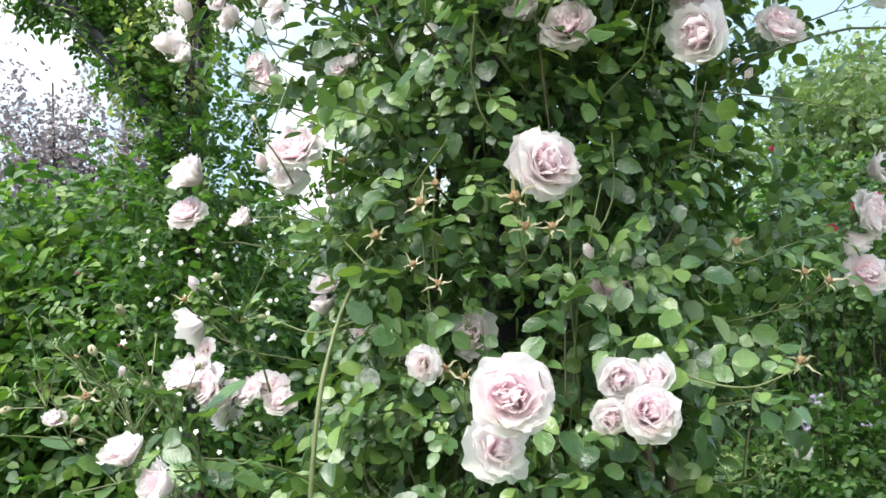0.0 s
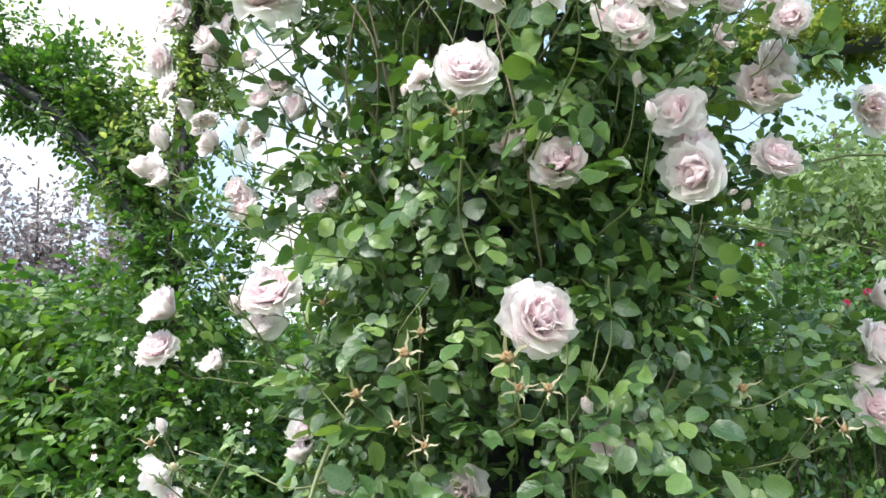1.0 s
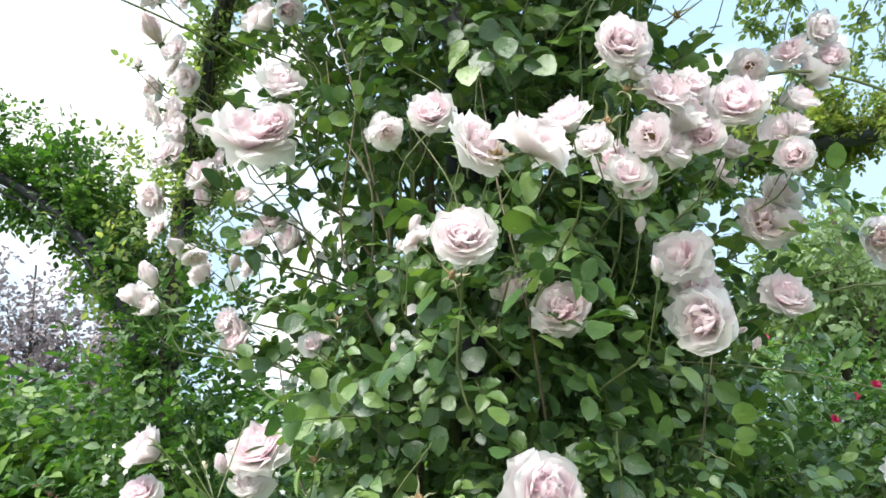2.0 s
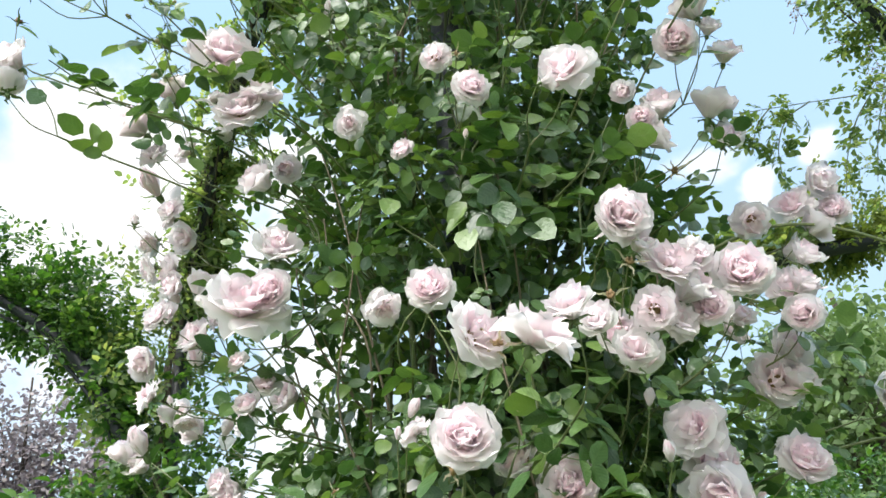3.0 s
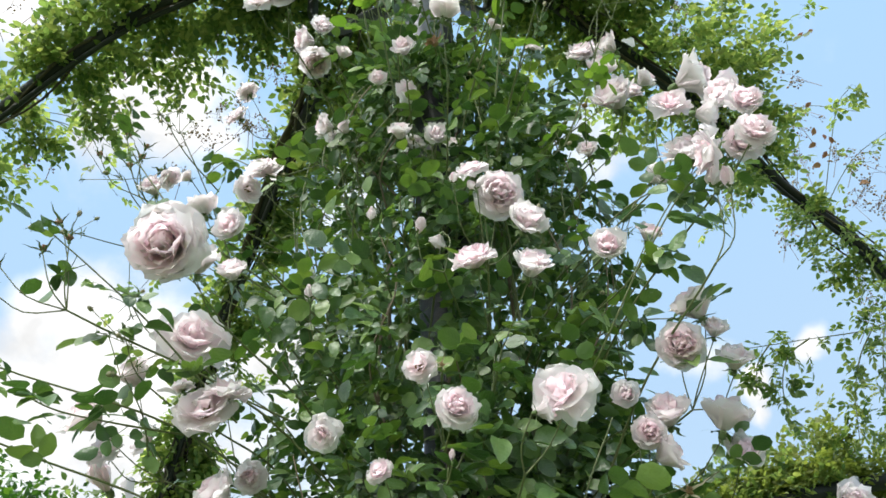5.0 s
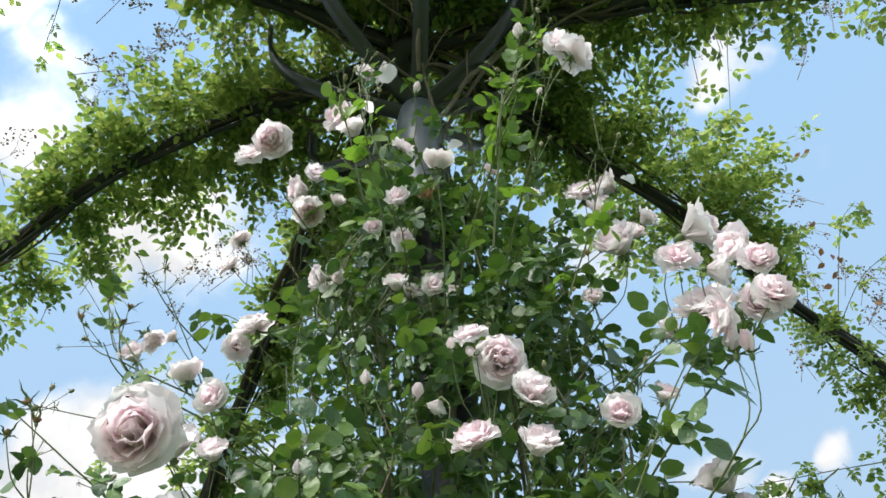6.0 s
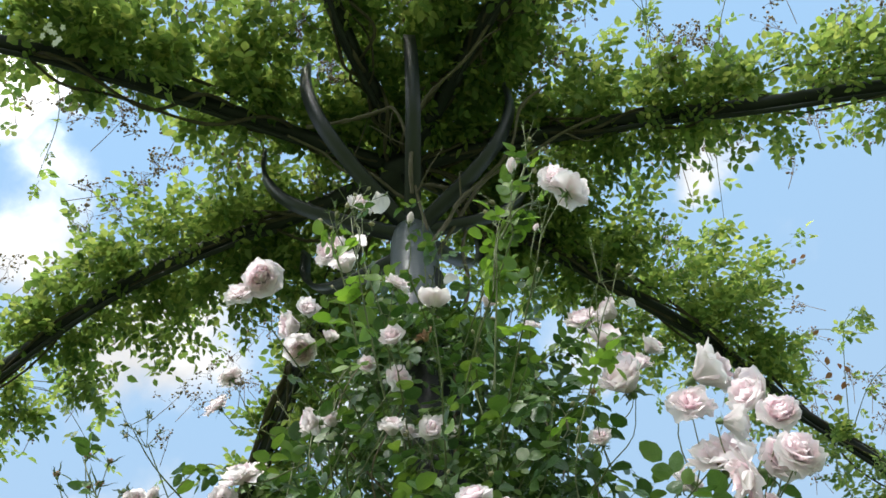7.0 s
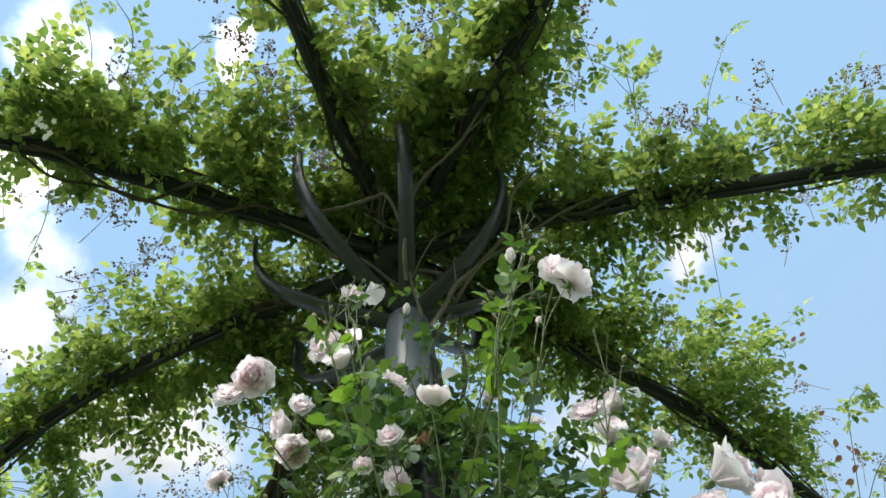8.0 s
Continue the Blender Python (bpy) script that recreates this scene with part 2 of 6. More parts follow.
M_IRON = surface("painted iron", [(0.009, 0.011, 0.014), (0.017, 0.021, 0.028)], 0.45, 12, bump=0.15, bump_scale=90, gloss=0.35)
M_STRAP = surface("weathered iron strap", [(0.012, 0.015, 0.02), (0.026, 0.031, 0.04)], 0.38, 12, bump=0.15, bump_scale=90, gloss=0.5)
M_COLLAR = surface("grey painted iron", [(0.075, 0.09, 0.115), (0.12, 0.137, 0.168)], 0.3, 14, bump=0.12, bump_scale=80)
M_GROUND = surface("lawn and soil", [(0.05, 0.07, 0.025), (0.09, 0.13, 0.04), (0.14, 0.15, 0.07)], 0.95, 1.5, bump=0.6, bump_scale=30)
M_GRASS = surface("grass", [(0.07, 0.13, 0.025), (0.12, 0.2, 0.04)], 0.6, 10, "island", 0.3, (1.3, 1.4, 0.6), bump=0)
M_SEED = surface("seed heads", [(0.15, 0.09, 0.06), (0.26, 0.19, 0.12), (0.34, 0.3, 0.18)], 0.8, 20, "island", bump=0)
M_MAGENTA = surface("crimson petal", [(0.35, 0.01, 0.06), (0.5, 0.02, 0.12)], 0.5, 10, "object", 0.2, bump=0)
M_LILAC = surface("lilac petal", [(0.36, 0.31, 0.46), (0.5, 0.44, 0.58)], 0.5, 10, "island", 0.3, bump=0)
M_TURNED = surface("turned leaf", [(0.3, 0.12, 0.06), (0.4, 0.2, 0.09)], 0.6, 10, "object", 0.4, bump=0)
M_FADED = surface("faded flower", [(0.10, 0.035, 0.03), (0.2, 0.08, 0.06)], 0.8, 10, "island", 0.15, bump=0)
M_WHITE = surface("white petal", [(0.78, 0.78, 0.72), (0.85, 0.85, 0.82)], 0.5, 10, "island", 0.2, bump=0)

# ---- geometry helpers ----
rng = np.random.default_rng(11)


def unit(v):
    v = np.asarray(v, float)
    return v / np.maximum(np.linalg.norm(v, axis=-1, keepdims=True), 1e-9)


def mesh_of(name, V, F, UV=None, smooth=True):
    V, F = np.asarray(V, np.float32), np.asarray(F, np.int32)
    me = bpy.data.meshes.new(name)
    me.vertices.add(len(V))
    me.vertices.foreach_set("co", V.ravel())
    k = F.shape[1]
    me.loops.add(F.size)
    me.loops.foreach_set("vertex_index", F.ravel())
    me.polygons.add(len(F))
    me.polygons.foreach_set("loop_start", np.arange(0, F.size, k, dtype=np.int32))
    me.polygons.foreach_set("use_smooth", np.full(len(F), smooth))
    me.update(calc_edges=True)
    if UV is not None:
        layer = me.uv_layers.new(name="blade")
        layer.data.foreach_set("uv", np.asarray(UV, np.float32)[F.ravel()].ravel())
    return me


def part(name, data, material, parent=None, label="", kind=""):
    """data: (verts, faces) or a mesh. One mesh object under its thing or part."""
    me = data if isinstance(data, bpy.types.Mesh) else mesh_of(name, *data)
    if material and not me.materials:
        me.materials.append(material)
    ob = new(name, me)
    ob.parent = parent
    if label:
        ob["label"] = label
    if kind:
        ob["kind"] = kind
    return ob


def thing(name, at, label, category, group="", kind=""):
    ob = new(name)
    ob.location = at
    ob.empty_display_size = 0.1
    return tagged(ob, label, category, group, kind)


def join(pieces):
    V, F, UV, n = [], [], [], 0
    for v, f, *uv in pieces:
        V.append(np.asarray(v, float)), F.append(np.asarray(f) + n), UV.extend(uv)
        n += len(v)
    return (np.vstack(V), np.vstack(F), np.vstack(UV)) if UV else (np.vstack(V), np.vstack(F))


def glide(pts, n):
    """n points along a smooth curve through pts."""
    P = np.asarray(pts, float)
    if len(P) == 2:
        s = np.linspace(0, 1, n)[:, None]
        return P[0] * (1 - s) + P[1] * s
    Q = np.vstack([2 * P[0] - P[1], P, 2 * P[-1] - P[-2]])
    out = []
    for s in np.linspace(0, len(P) - 1 - 1e-6, n):
        i, f = int(s), s - int(s)
        a, b, c, d = Q[i:i + 4]
        out.append(0.5 * (2 * b + (c - a) * f + (2 * a - 5 * b + 4 * c - d) * f * f + (3 * b - a - 3 * c + d) * f ** 3))
    return np.array(out)


def tube(pts, r0, r1=None, n=12, sides=6, wob=0.0):
    """A tapering, slightly uneven round stem along a curve: quads."""
    C = glide(pts, n)
    r1 = r0 if r1 is None else r1
    T = unit(np.gradient(C, axis=0))
    A = unit(np.cross(T, [0.31, 0.17, 0.93]) + 1e-6)
    B = np.cross(T, A)
    r = np.linspace(r0, r1, n) * (1 + wob * rng.standard_normal(n))
    a = np.linspace(0, 2 * np.pi, sides, endpoint=False)
    V = C[:, None] + r[:, None, None] * (np.cos(a)[None, :, None] * A[:, None] + np.sin(a)[None, :, None] * B[:, None])
    F = [[i * sides + j, i * sides + (j + 1) % sides, (i + 1) * sides + (j + 1) % sides, (i + 1) * sides + j] for i in range(n - 1) for j in range(sides)]
    return V.reshape(-1, 3), np.array(F)


def leaflet(width, fold, droop, tip=0.0, rows=4, tooth=0.0):
    """A unit leaf blade along +y, normal +z: triangles. tip: how pointed. tooth: depth of its toothed edge."""
    ys = np.linspace(0, 1, rows + 2)
    w = width * 0.5 * np.sin(np.pi * ys ** (0.85 + 0.0 * tip)) ** (0.75 + 0.6 * tip)
    V, F = [(0, 0, 0)], []
    w = w * (1 + tooth * np.where(np.arange(len(ys)) % 2, 1, -1))
    for y, x in zip(ys[1:-1], w[1:-1]):
        z = -droop * y * y
        V += [(-x, y + tooth * 0.5, z + fold * x), (0, y, z), (x, y + tooth * 0.5, z + fold * x)]
    V.append((0, 1, -droop))
    F += [(0, 2, 1), (0, 3, 2)]
    for i in range(rows - 1):
        a = 1 + 3 * i
        F += [(a, a + 1, a + 4), (a, a + 4, a + 3), (a + 1, a + 2, a + 5), (a + 1, a + 5, a + 4)]
    a, e = 1 + 3 * (rows - 1), 1 + 3 * rows
    F += [(a, a + 1, e), (a + 1, a + 2, e)]
    return np.array(V, float), np.array(F)


LEAF_ROSE = [leaflet(w, f, d, tp, 5, 0.04) for w, f, d, tp in ((0.80, 0.2, 0.16, -0.28), (0.66, 0.42, 0.32, -0.1), (0.70, 0.1, 0.1, -0.15))]
LEAF_VINE = [leaflet(0.62, f, d, 0.35, 2) for f, d in ((0.25, 0.15), (0.4, 0.3))]
LEAF_WIDE = [leaflet(0.62, f, d, 0.6, 2) for f, d in ((0.25, 0.15), (0.35, 0.3))]
RIB = (np.array([(-0.5, 0, 0), (0.5, 0, 0), (0, 0, 0.8), (0, 1, 0)], float), np.array([(0, 1, 3), (1, 2, 3), (2, 0, 3)]))


def turns(d, nrm):
    """Rotation matrices with y along d and z near nrm."""
    d = unit(d)
    x = unit(np.cross(d, nrm))
    z = np.cross(x, d)
    return np.stack([x, d, z], axis=2)


def scatter(template, P, R, S):
    """Copies of a template as one set of verts and faces. S: a size, or three, for each copy."""
    v, f = template
    S = np.asarray(S, float)
    S = S[:, None] if S.ndim == 1 else S
    W = np.einsum("nij,nkj->nki", R, v[None] * S[:, None, :]) + P[:, None, :]
    F = f[None] + (np.arange(len(P)) * len(v))[:, None, None]
    return W.reshape(-1, 3), F.reshape(-1, f.shape[1]), np.tile(v[:, :2], (len(P), 1))


def compound(base, d, nrm, length, size, k=5, loose=0.25):
    """Leaflets of pinnate leaves: positions, turns, sizes, and the ribs' own."""
    N = len(base)
    d = unit(d)
    x = unit(np.cross(d, nrm))
    z = unit(np.cross(x, d))
    pairs = (k - 1) // 2
    P, D, Z, S = [], [], [], []
    for i in range(pairs):
        s = 0.35 + 0.6 * i / max(1, pairs)
        for side in (-1, 1):
            P.append(base + d * (length * s)[:, None] - z * (length * 0.12 * s * s)[:, None])
            D.append(unit(d * 0.55 + side * x + loose * 0.7 * rng.standard_normal((N, 3))))
            Z.append(z + loose * rng.standard_normal((N, 3)))
            S.append(size * (0.78 + 0.12 * i) * rng.uniform(0.85, 1.1, N))
    P.append(base + d * length[:, None] - z * (length * 0.12)[:, None])
    D.append(unit(d - 0.15 * z + loose * 0.5 * rng.standard_normal((N, 3))))
    Z.append(z + loose * rng.standard_normal((N, 3)))
    S.append(size * 1.08)
    P, D, Z, S = np.concatenate(P), np.concatenate(D), np.concatenate(Z), np.concatenate(S)
    return P, turns(D, Z), S, (base, turns(d, z), np.stack([np.full(N, 0.0018), length, np.full(N, 0.0018)], 1))


def foliage(P, R, S, templates, ribs=None):
    which = rng.integers(0, len(templates), len(P))
    sets = [scatter(tp, P[which == i], R[which == i], S[which == i]) for i, tp in enumerate(templates)]
    if ribs is not None:
        sets.append(scatter(RIB, *ribs))
    return join(sets)


def lumps(P, scale, seed=0.0):
    return np.array([noise.noise(Vector(p) * scale + Vector((seed, seed, seed))) for p in P])


# ---- ground ----
gx = np.concatenate([-np.geomspace(0.5, 900, 26)[::-1], np.geomspace(0.5, 900, 26)])
gy = gx + 4.0
GX, GY = np.meshgrid(gx, gy)
GZ = 0.03 * np.sin(GX * 1.3 + 0.5) * np.cos(GY * 1.1) * np.exp(-((GX ** 2 + GY ** 2) / 3000))
n = len(gx)
GV = np.stack([GX, GY, GZ], -1).reshape(-1, 3)
GF = np.array([[j * n + i, j * n + i + 1, (j + 1) * n + i + 1, (j + 1) * n + i] for j in range(n - 1) for i in range(n - 1)])
ground = tagged(part("ground", (GV, GF), M_GROUND), "mown lawn and dark garden soil under the roses", "ground", kind="structure")
N = 60000
gp = np.stack([rng.uniform(-7, 8, N), rng.uniform(-4, 12, N), np.zeros(N)], 1)
blade = (np.array([(-0.12, 0, 0), (0.12, 0, 0), (0, 1, 0.25)], float), np.array([(0, 1, 2)]))
gd = np.stack([rng.normal(0, 0.3, N), rng.normal(0, 0.3, N), np.ones(N)], 1)
tagged(part("grass", scatter(blade, gp, turns(gd, rng.standard_normal((N, 3))), rng.uniform(0.04, 0.09, N)), M_GRASS), "short green lawn grass", "grass", kind="stuff")
N = 500
gp = np.stack([rng.uniform(-1, 5, N), rng.uniform(3, 9, N), np.full(N, 0.05)], 1)
tagged(part("fallen_petals", scatter(leaflet(0.9, 0.2, 0.1), gp, turns(rng.standard_normal((N, 3)) * (1, 1, 0.1), np.tile([0, 0, 1.0], (N, 1))), rng.uniform(0.02, 0.035, N)), M_PETAL), "fallen pale rose petals on the grass", "petals", kind="stuff")

# ---- the iron pillar and its arms ----
AX, AY = 0.17, 1.68
HUB = np.array((0.12, 1.74, 5.25))


def lathe(profile, sides=20, at=(0, 0)):
    a = np.linspace(0, 2 * np.pi, sides, endpoint=False)
    V = [(at[0] + r * math.cos(t), at[1] + r * math.sin(t), z) for r, z in profile for t in a]
    m = len(profile)
    F = [[i * sides + j, i * sides + (j + 1) % sides, (i + 1) * sides + (j + 1) % sides, (i + 1) * sides + j] for i in range(m - 1) for j in range(sides)]
    return np.array(V), np.array(F)


def ribbon(pts, width, thick, n=28, flat=None):
    """A bent flat bar along pts; flat(t) gives the direction of its width."""
    C = glide(pts, n)
    T = unit(np.gradient(C, axis=0))
    A = unit(np.tile(np.asarray(flat, float), (n, 1)))
    A = unit(A - T * np.sum(A * T, 1, keepdims=True))
    B = np.cross(T, A)
    w = np.broadcast_to(np.asarray(width, float), (n,))[:, None] * 0.5
    q = [C - A * w - B * thick, C + A * w - B * thick, C + A * w + B * thick, C - A * w + B * thick]
    V = np.stack(q, 1).reshape(-1, 3)
    F = [[i * 4 + j, i * 4 + (j + 1) % 4, (i + 1) * 4 + (j + 1) % 4, (i + 1) * 4 + j] for i in range(n - 1) for j in range(4)]
    F += [[3, 2, 1, 0], [(n - 1) * 4 + j for j in range(4)]]
    return V, np.array(F)


pillar = thing("rose_pillar", (AX, AY, 0), "dark painted iron garden pillar with curled straps and radiating arch bars", "garden pillar")


def under(owner, data):
    v, *rest_ = data
    return (v - np.array(owner.location), *rest_)


part("shaft", under(pillar, lathe([(0.0, 0.0), (0.13, 0.0), (0.13, 0.06), (0.075, 0.09), (0.072, 4.3)], at=(AX, AY))), M_IRON, pillar)
part("collar", under(pillar, lathe([(0.072, 3.9), (0.086, 3.92), (0.088, 4.42), (0.084, 4.53), (0.072, 4.60), (0.045, 4.64), (0.0, 4.65)], at=(AX - 0.025, AY))), M_COLLAR, pillar, "grey painted round iron collar")
part("rod", under(pillar, tube([(AX, AY, 4.5), (AX - 0.02, AY + 0.03, 5.0), HUB], 0.02, 0.02, 8, 10)), M_IRON, pillar)
part("hub", under(pillar, lathe([(0, 5.14), (0.09, 5.15), (0.1, 5.2), (0.1, 5.32), (0.05, 5.36), (0, 5.37)], at=HUB[:2])), M_IRON, pillar)
for a, far_, drop in ((139, 1.2, 0.12), (185, 1.15, 0.03), (227, 1.08, 0), (274, 1, 0), (326, 1, 0), (8, 1, 0), (52, 1, 0), (96, 1, 0)):
    u = np.array((math.cos(radians(a)), math.sin(radians(a)), 0))
    base = np.array((AX - 0.025, AY, -drop))
    prof = [(0.02, 4.62), (0.11, 4.66), (0.27, 4.74), (0.43, 4.87), (0.52, 5.06), (0.54, 5.28)]
    pts = [base + u * r * far_ + np.array((0, 0, z)) for r, z in prof]
    part("strap", under(pillar, ribbon(pts, np.linspace(0.066, 0.05, 28), 0.008, 28, np.cross(u, (0, 0, 1)))), M_STRAP, pillar, "curled flat iron strap")

ARMS = [
    [HUB, (-0.30, 1.56, 5.26), (-0.92, 1.28, 5.25), (-1.45, 1.07, 5.22), (-2.4, 0.7, 4.9), (-3.2, 0.4, 4.2)],
    [HUB, (0.6, 1.64, 5.27), (1.15, 1.55, 5.25), (1.66, 1.51, 5.24), (2.4, 1.40, 5.15), (3.4, 1.2, 4.7)],
    [HUB, (-0.46, 1.97, 5.22), (-0.67, 2.02, 5.2), (-1.2, 2.2, 5.1), (-1.75, 2.5, 4.95), (-2.6, 2.95, 4.5), (-3.3, 3.3, 3.6), (-3.55, 3.45, 2.4), (-3.6, 3.5, 0.0)],
    [HUB, (0.5, 1.99, 5.28), (0.87, 2.26, 5.27), (1.68, 2.82, 5.22), (2.25, 3.3, 5.12), (2.72, 3.5, 4.72), (3.1, 3.75, 4.2), (3.4, 3.95, 3.4)],
    [HUB, (0.03, 1.4, 5.27), (-0.07, 1.14, 5.27), (-0.22, 0.62, 5.25), (-0.5, -0.4, 5.05), (-0.75, -1.4, 4.5)],
    [HUB, (0.37, 1.32, 5.27), (0.49, 1.1, 5.27), (0.76, 0.66, 5.25), (1.3, -0.3, 5.05), (1.8, -1.2, 4.5)],
    [HUB, (-0.1, 2.12, 5.24), (-0.32, 2.52, 5.13), (-0.62, 3.05, 4.9), (-0.9, 3.55, 4.55), (-1.1, 3.9, 4.15), (-1.24, 4.15, 3.75), (-1.3, 4.25, 3.3)],
]
for pts in ARMS:
    part("arch_bar", under(pillar, tube(pts, 0.037, 0.035, 40, 10)), M_IRON, pillar, "dark iron arch bar")
    part("arch_bar_lower", under(pillar, tube([np.array(p) - (0, 0, 0.07) for p in pts[1:]], 0.012, 0.012, 30, 8)), M_IRON, pillar)

for a, b, c in (((-3.2, 0.4, 4.2), (-3.65, 0.22, 3.1), (-3.8, 0.15, 0.0)), ((3.4, 1.2, 4.7), (4.1, 1.05, 3.5), (4.3, 1.0, 0.0)), ((3.4, 3.95, 3.4), (3.52, 4.05, 2.2), (3.55, 4.05, 0.0)),
                ((-0.75, -1.4, 4.5), (-0.95, -1.95, 3.3), (-1.0, -2.1, 0.0)), ((1.8, -1.2, 4.5), (2.1, -1.75, 3.3), (2.2, -1.9, 0.0))):
    part("arch_post", under(pillar, tube([a, b, (c[0], c[1], 1.6), c], 0.035, 0.035, 30, 10)), M_IRON, pillar, "dark iron arch bar")

# ---- rambler over the arms ----
FARX, FARY = -1.3, 4.25
rambler = thing("rambler_vine", (FARX, FARY, 0), "leafy rambling rose trained over the iron arches, past flowering", "climbing plant")
CLIMB = glide([(FARX, FARY, 0.0), (FARX, FARY, 1.4), (FARX, FARY, 2.6), *ARMS[6][:0:-1]], 60)
for i in range(6):
    s_ = np.arange(60)
    w_ = rng.uniform(0.035, 0.06)
    turn_ = s_ * rng.uniform(0.10, 0.22) * rng.choice([-1, 1]) + i
    line = CLIMB + np.stack([w_ * np.cos(turn_), w_ * np.sin(turn_), 0 * turn_], 1) + rng.normal(0, 0.006, (60, 3))
    thick_ = (0.02, 0.014, 0.012, 0.009, 0.008, 0.007)[i]
    part("trunk" if i == 0 else "side_stem", under(rambler, tube(line, thick_, thick_ * 0.6, 110, 7, 0.1)), M_BARK, rambler, "gnarled brown vine trunk" if i == 0 else "")
for a, b, c in (((0.2, 1.6, 4.4), (0.45, 1.5, 4.75), (0.75, 1.35, 5.2)), ((0.2, 1.75, 4.5), (0.5, 1.6, 4.9), (1.0, 1.5, 5.2)), ((-0.25, 1.4, 5.0), (0.12, 1.35, 5.0), (0.2, 1.6, 4.5)),
                ((0.3, 1.6, 4.8), (0.0, 1.6, 4.95), (-0.35, 1.5, 5.15)), ((0.15, 1.5, 4.6), (0.25, 1.3, 5.0), (0.7, 0.9, 5.25)), ((0.3, 1.75, 4.2), (0.35, 1.75, 4.7), (0.3, 1.8, 5.2))):
    line = glide([a, b, c], 7)
    line[1:-1] += rng.normal(0, 0.022, (5, 3))
    part("bare_stem", under(rambler, tube(line, 0.0085, 0.006, 36, 6, 0.12)), M_TWIG, rambler, "bare grey-brown woody stem")
    for j in range(2):
        s0 = line[rng.integers(2, 6)]
        e0 = s0 + rng.normal(0, 0.13, 3) + (0, 0, 0.1)
        part("bare_twig", under(rambler, tube([s0, (s0 + e0) / 2 + rng.normal(0, 0.02, 3), e0], 0.004, 0.002, 12, 5, 0.1)), M_TWIG, rambler)


def drape(pts, count, wneg, wpos, rise, hang, span=(0.05, 1.0), per=9, under_bar=0.25):
    """Leaf bases on short sprigs that stand out of an arm: wneg and wpos are the reach to its two sides."""
    C = glide(pts, 300)
    T = unit(np.gradient(C, axis=0))
    side = unit(np.cross(T, [0, 0, 1.0]))
    lump = np.clip(0.85 + 0.75 * np.array([noise.noise(Vector(p) * 2.6) for p in C]), 0.4, 1.25)
    m = count // per
    at = (rng.uniform(span[0], span[1], m) * 299).astype(int)
    o = rng.uniform(-wneg, wpos, m) * lump[at] * rng.uniform(0.7, 1.1, m)
    h = np.where(rng.random(m) < 0.62, rng.uniform(0.1, 1, m) * rise, -rng.uniform(0.1, 1, m) * hang) * lump[at]
    h = np.where((np.abs(o) < 0.11) & (rng.random(m) > under_bar), np.abs(h) * 0.8 + 0.06, h)
    run = rng.normal(0, 0.16, m)
    k = np.repeat(np.arange(m), per)
    f = np.sqrt(rng.uniform(0.04, 1.0, len(k)))
    up = np.array((0, 0, 1.0))
    P = C[at[k]] + side[at[k]] * (o[k] * f)[:, None] + up * (h[k] * f - 0.10 * f * f * np.abs(o[k]))[:, None] + T[at[k]] * (run[k] * f)[:, None] + rng.normal(0, 0.022, (len(k), 3))
    away = side[at[k]] * o[k][:, None] + up * (0.6 * h[k])[:, None] + T[at[k]] * run[k][:, None]
    return P, away


def vine_leaves(P, away, size=(0.034, 0.055)):
    k = len(P)
    d = unit(away) + 0.7 * rng.standard_normal((k, 3)) + (0, 0, -0.15)
    nrm = np.array((0, 0, 1.0)) + 0.45 * rng.standard_normal((k, 3))
    s = rng.uniform(*size, k)
    q = compound(P, d, nrm, s * 2.2, s, 7 if rng.random() < 0.5 else 5)
    return q


seeds_P = []
VINE_ONE = [mesh_of("leaf", *tp, tp[0][:, :2]) for tp in LEAF_VINE]
for me in VINE_ONE:
    me.materials.append(M_VINE_ONE)
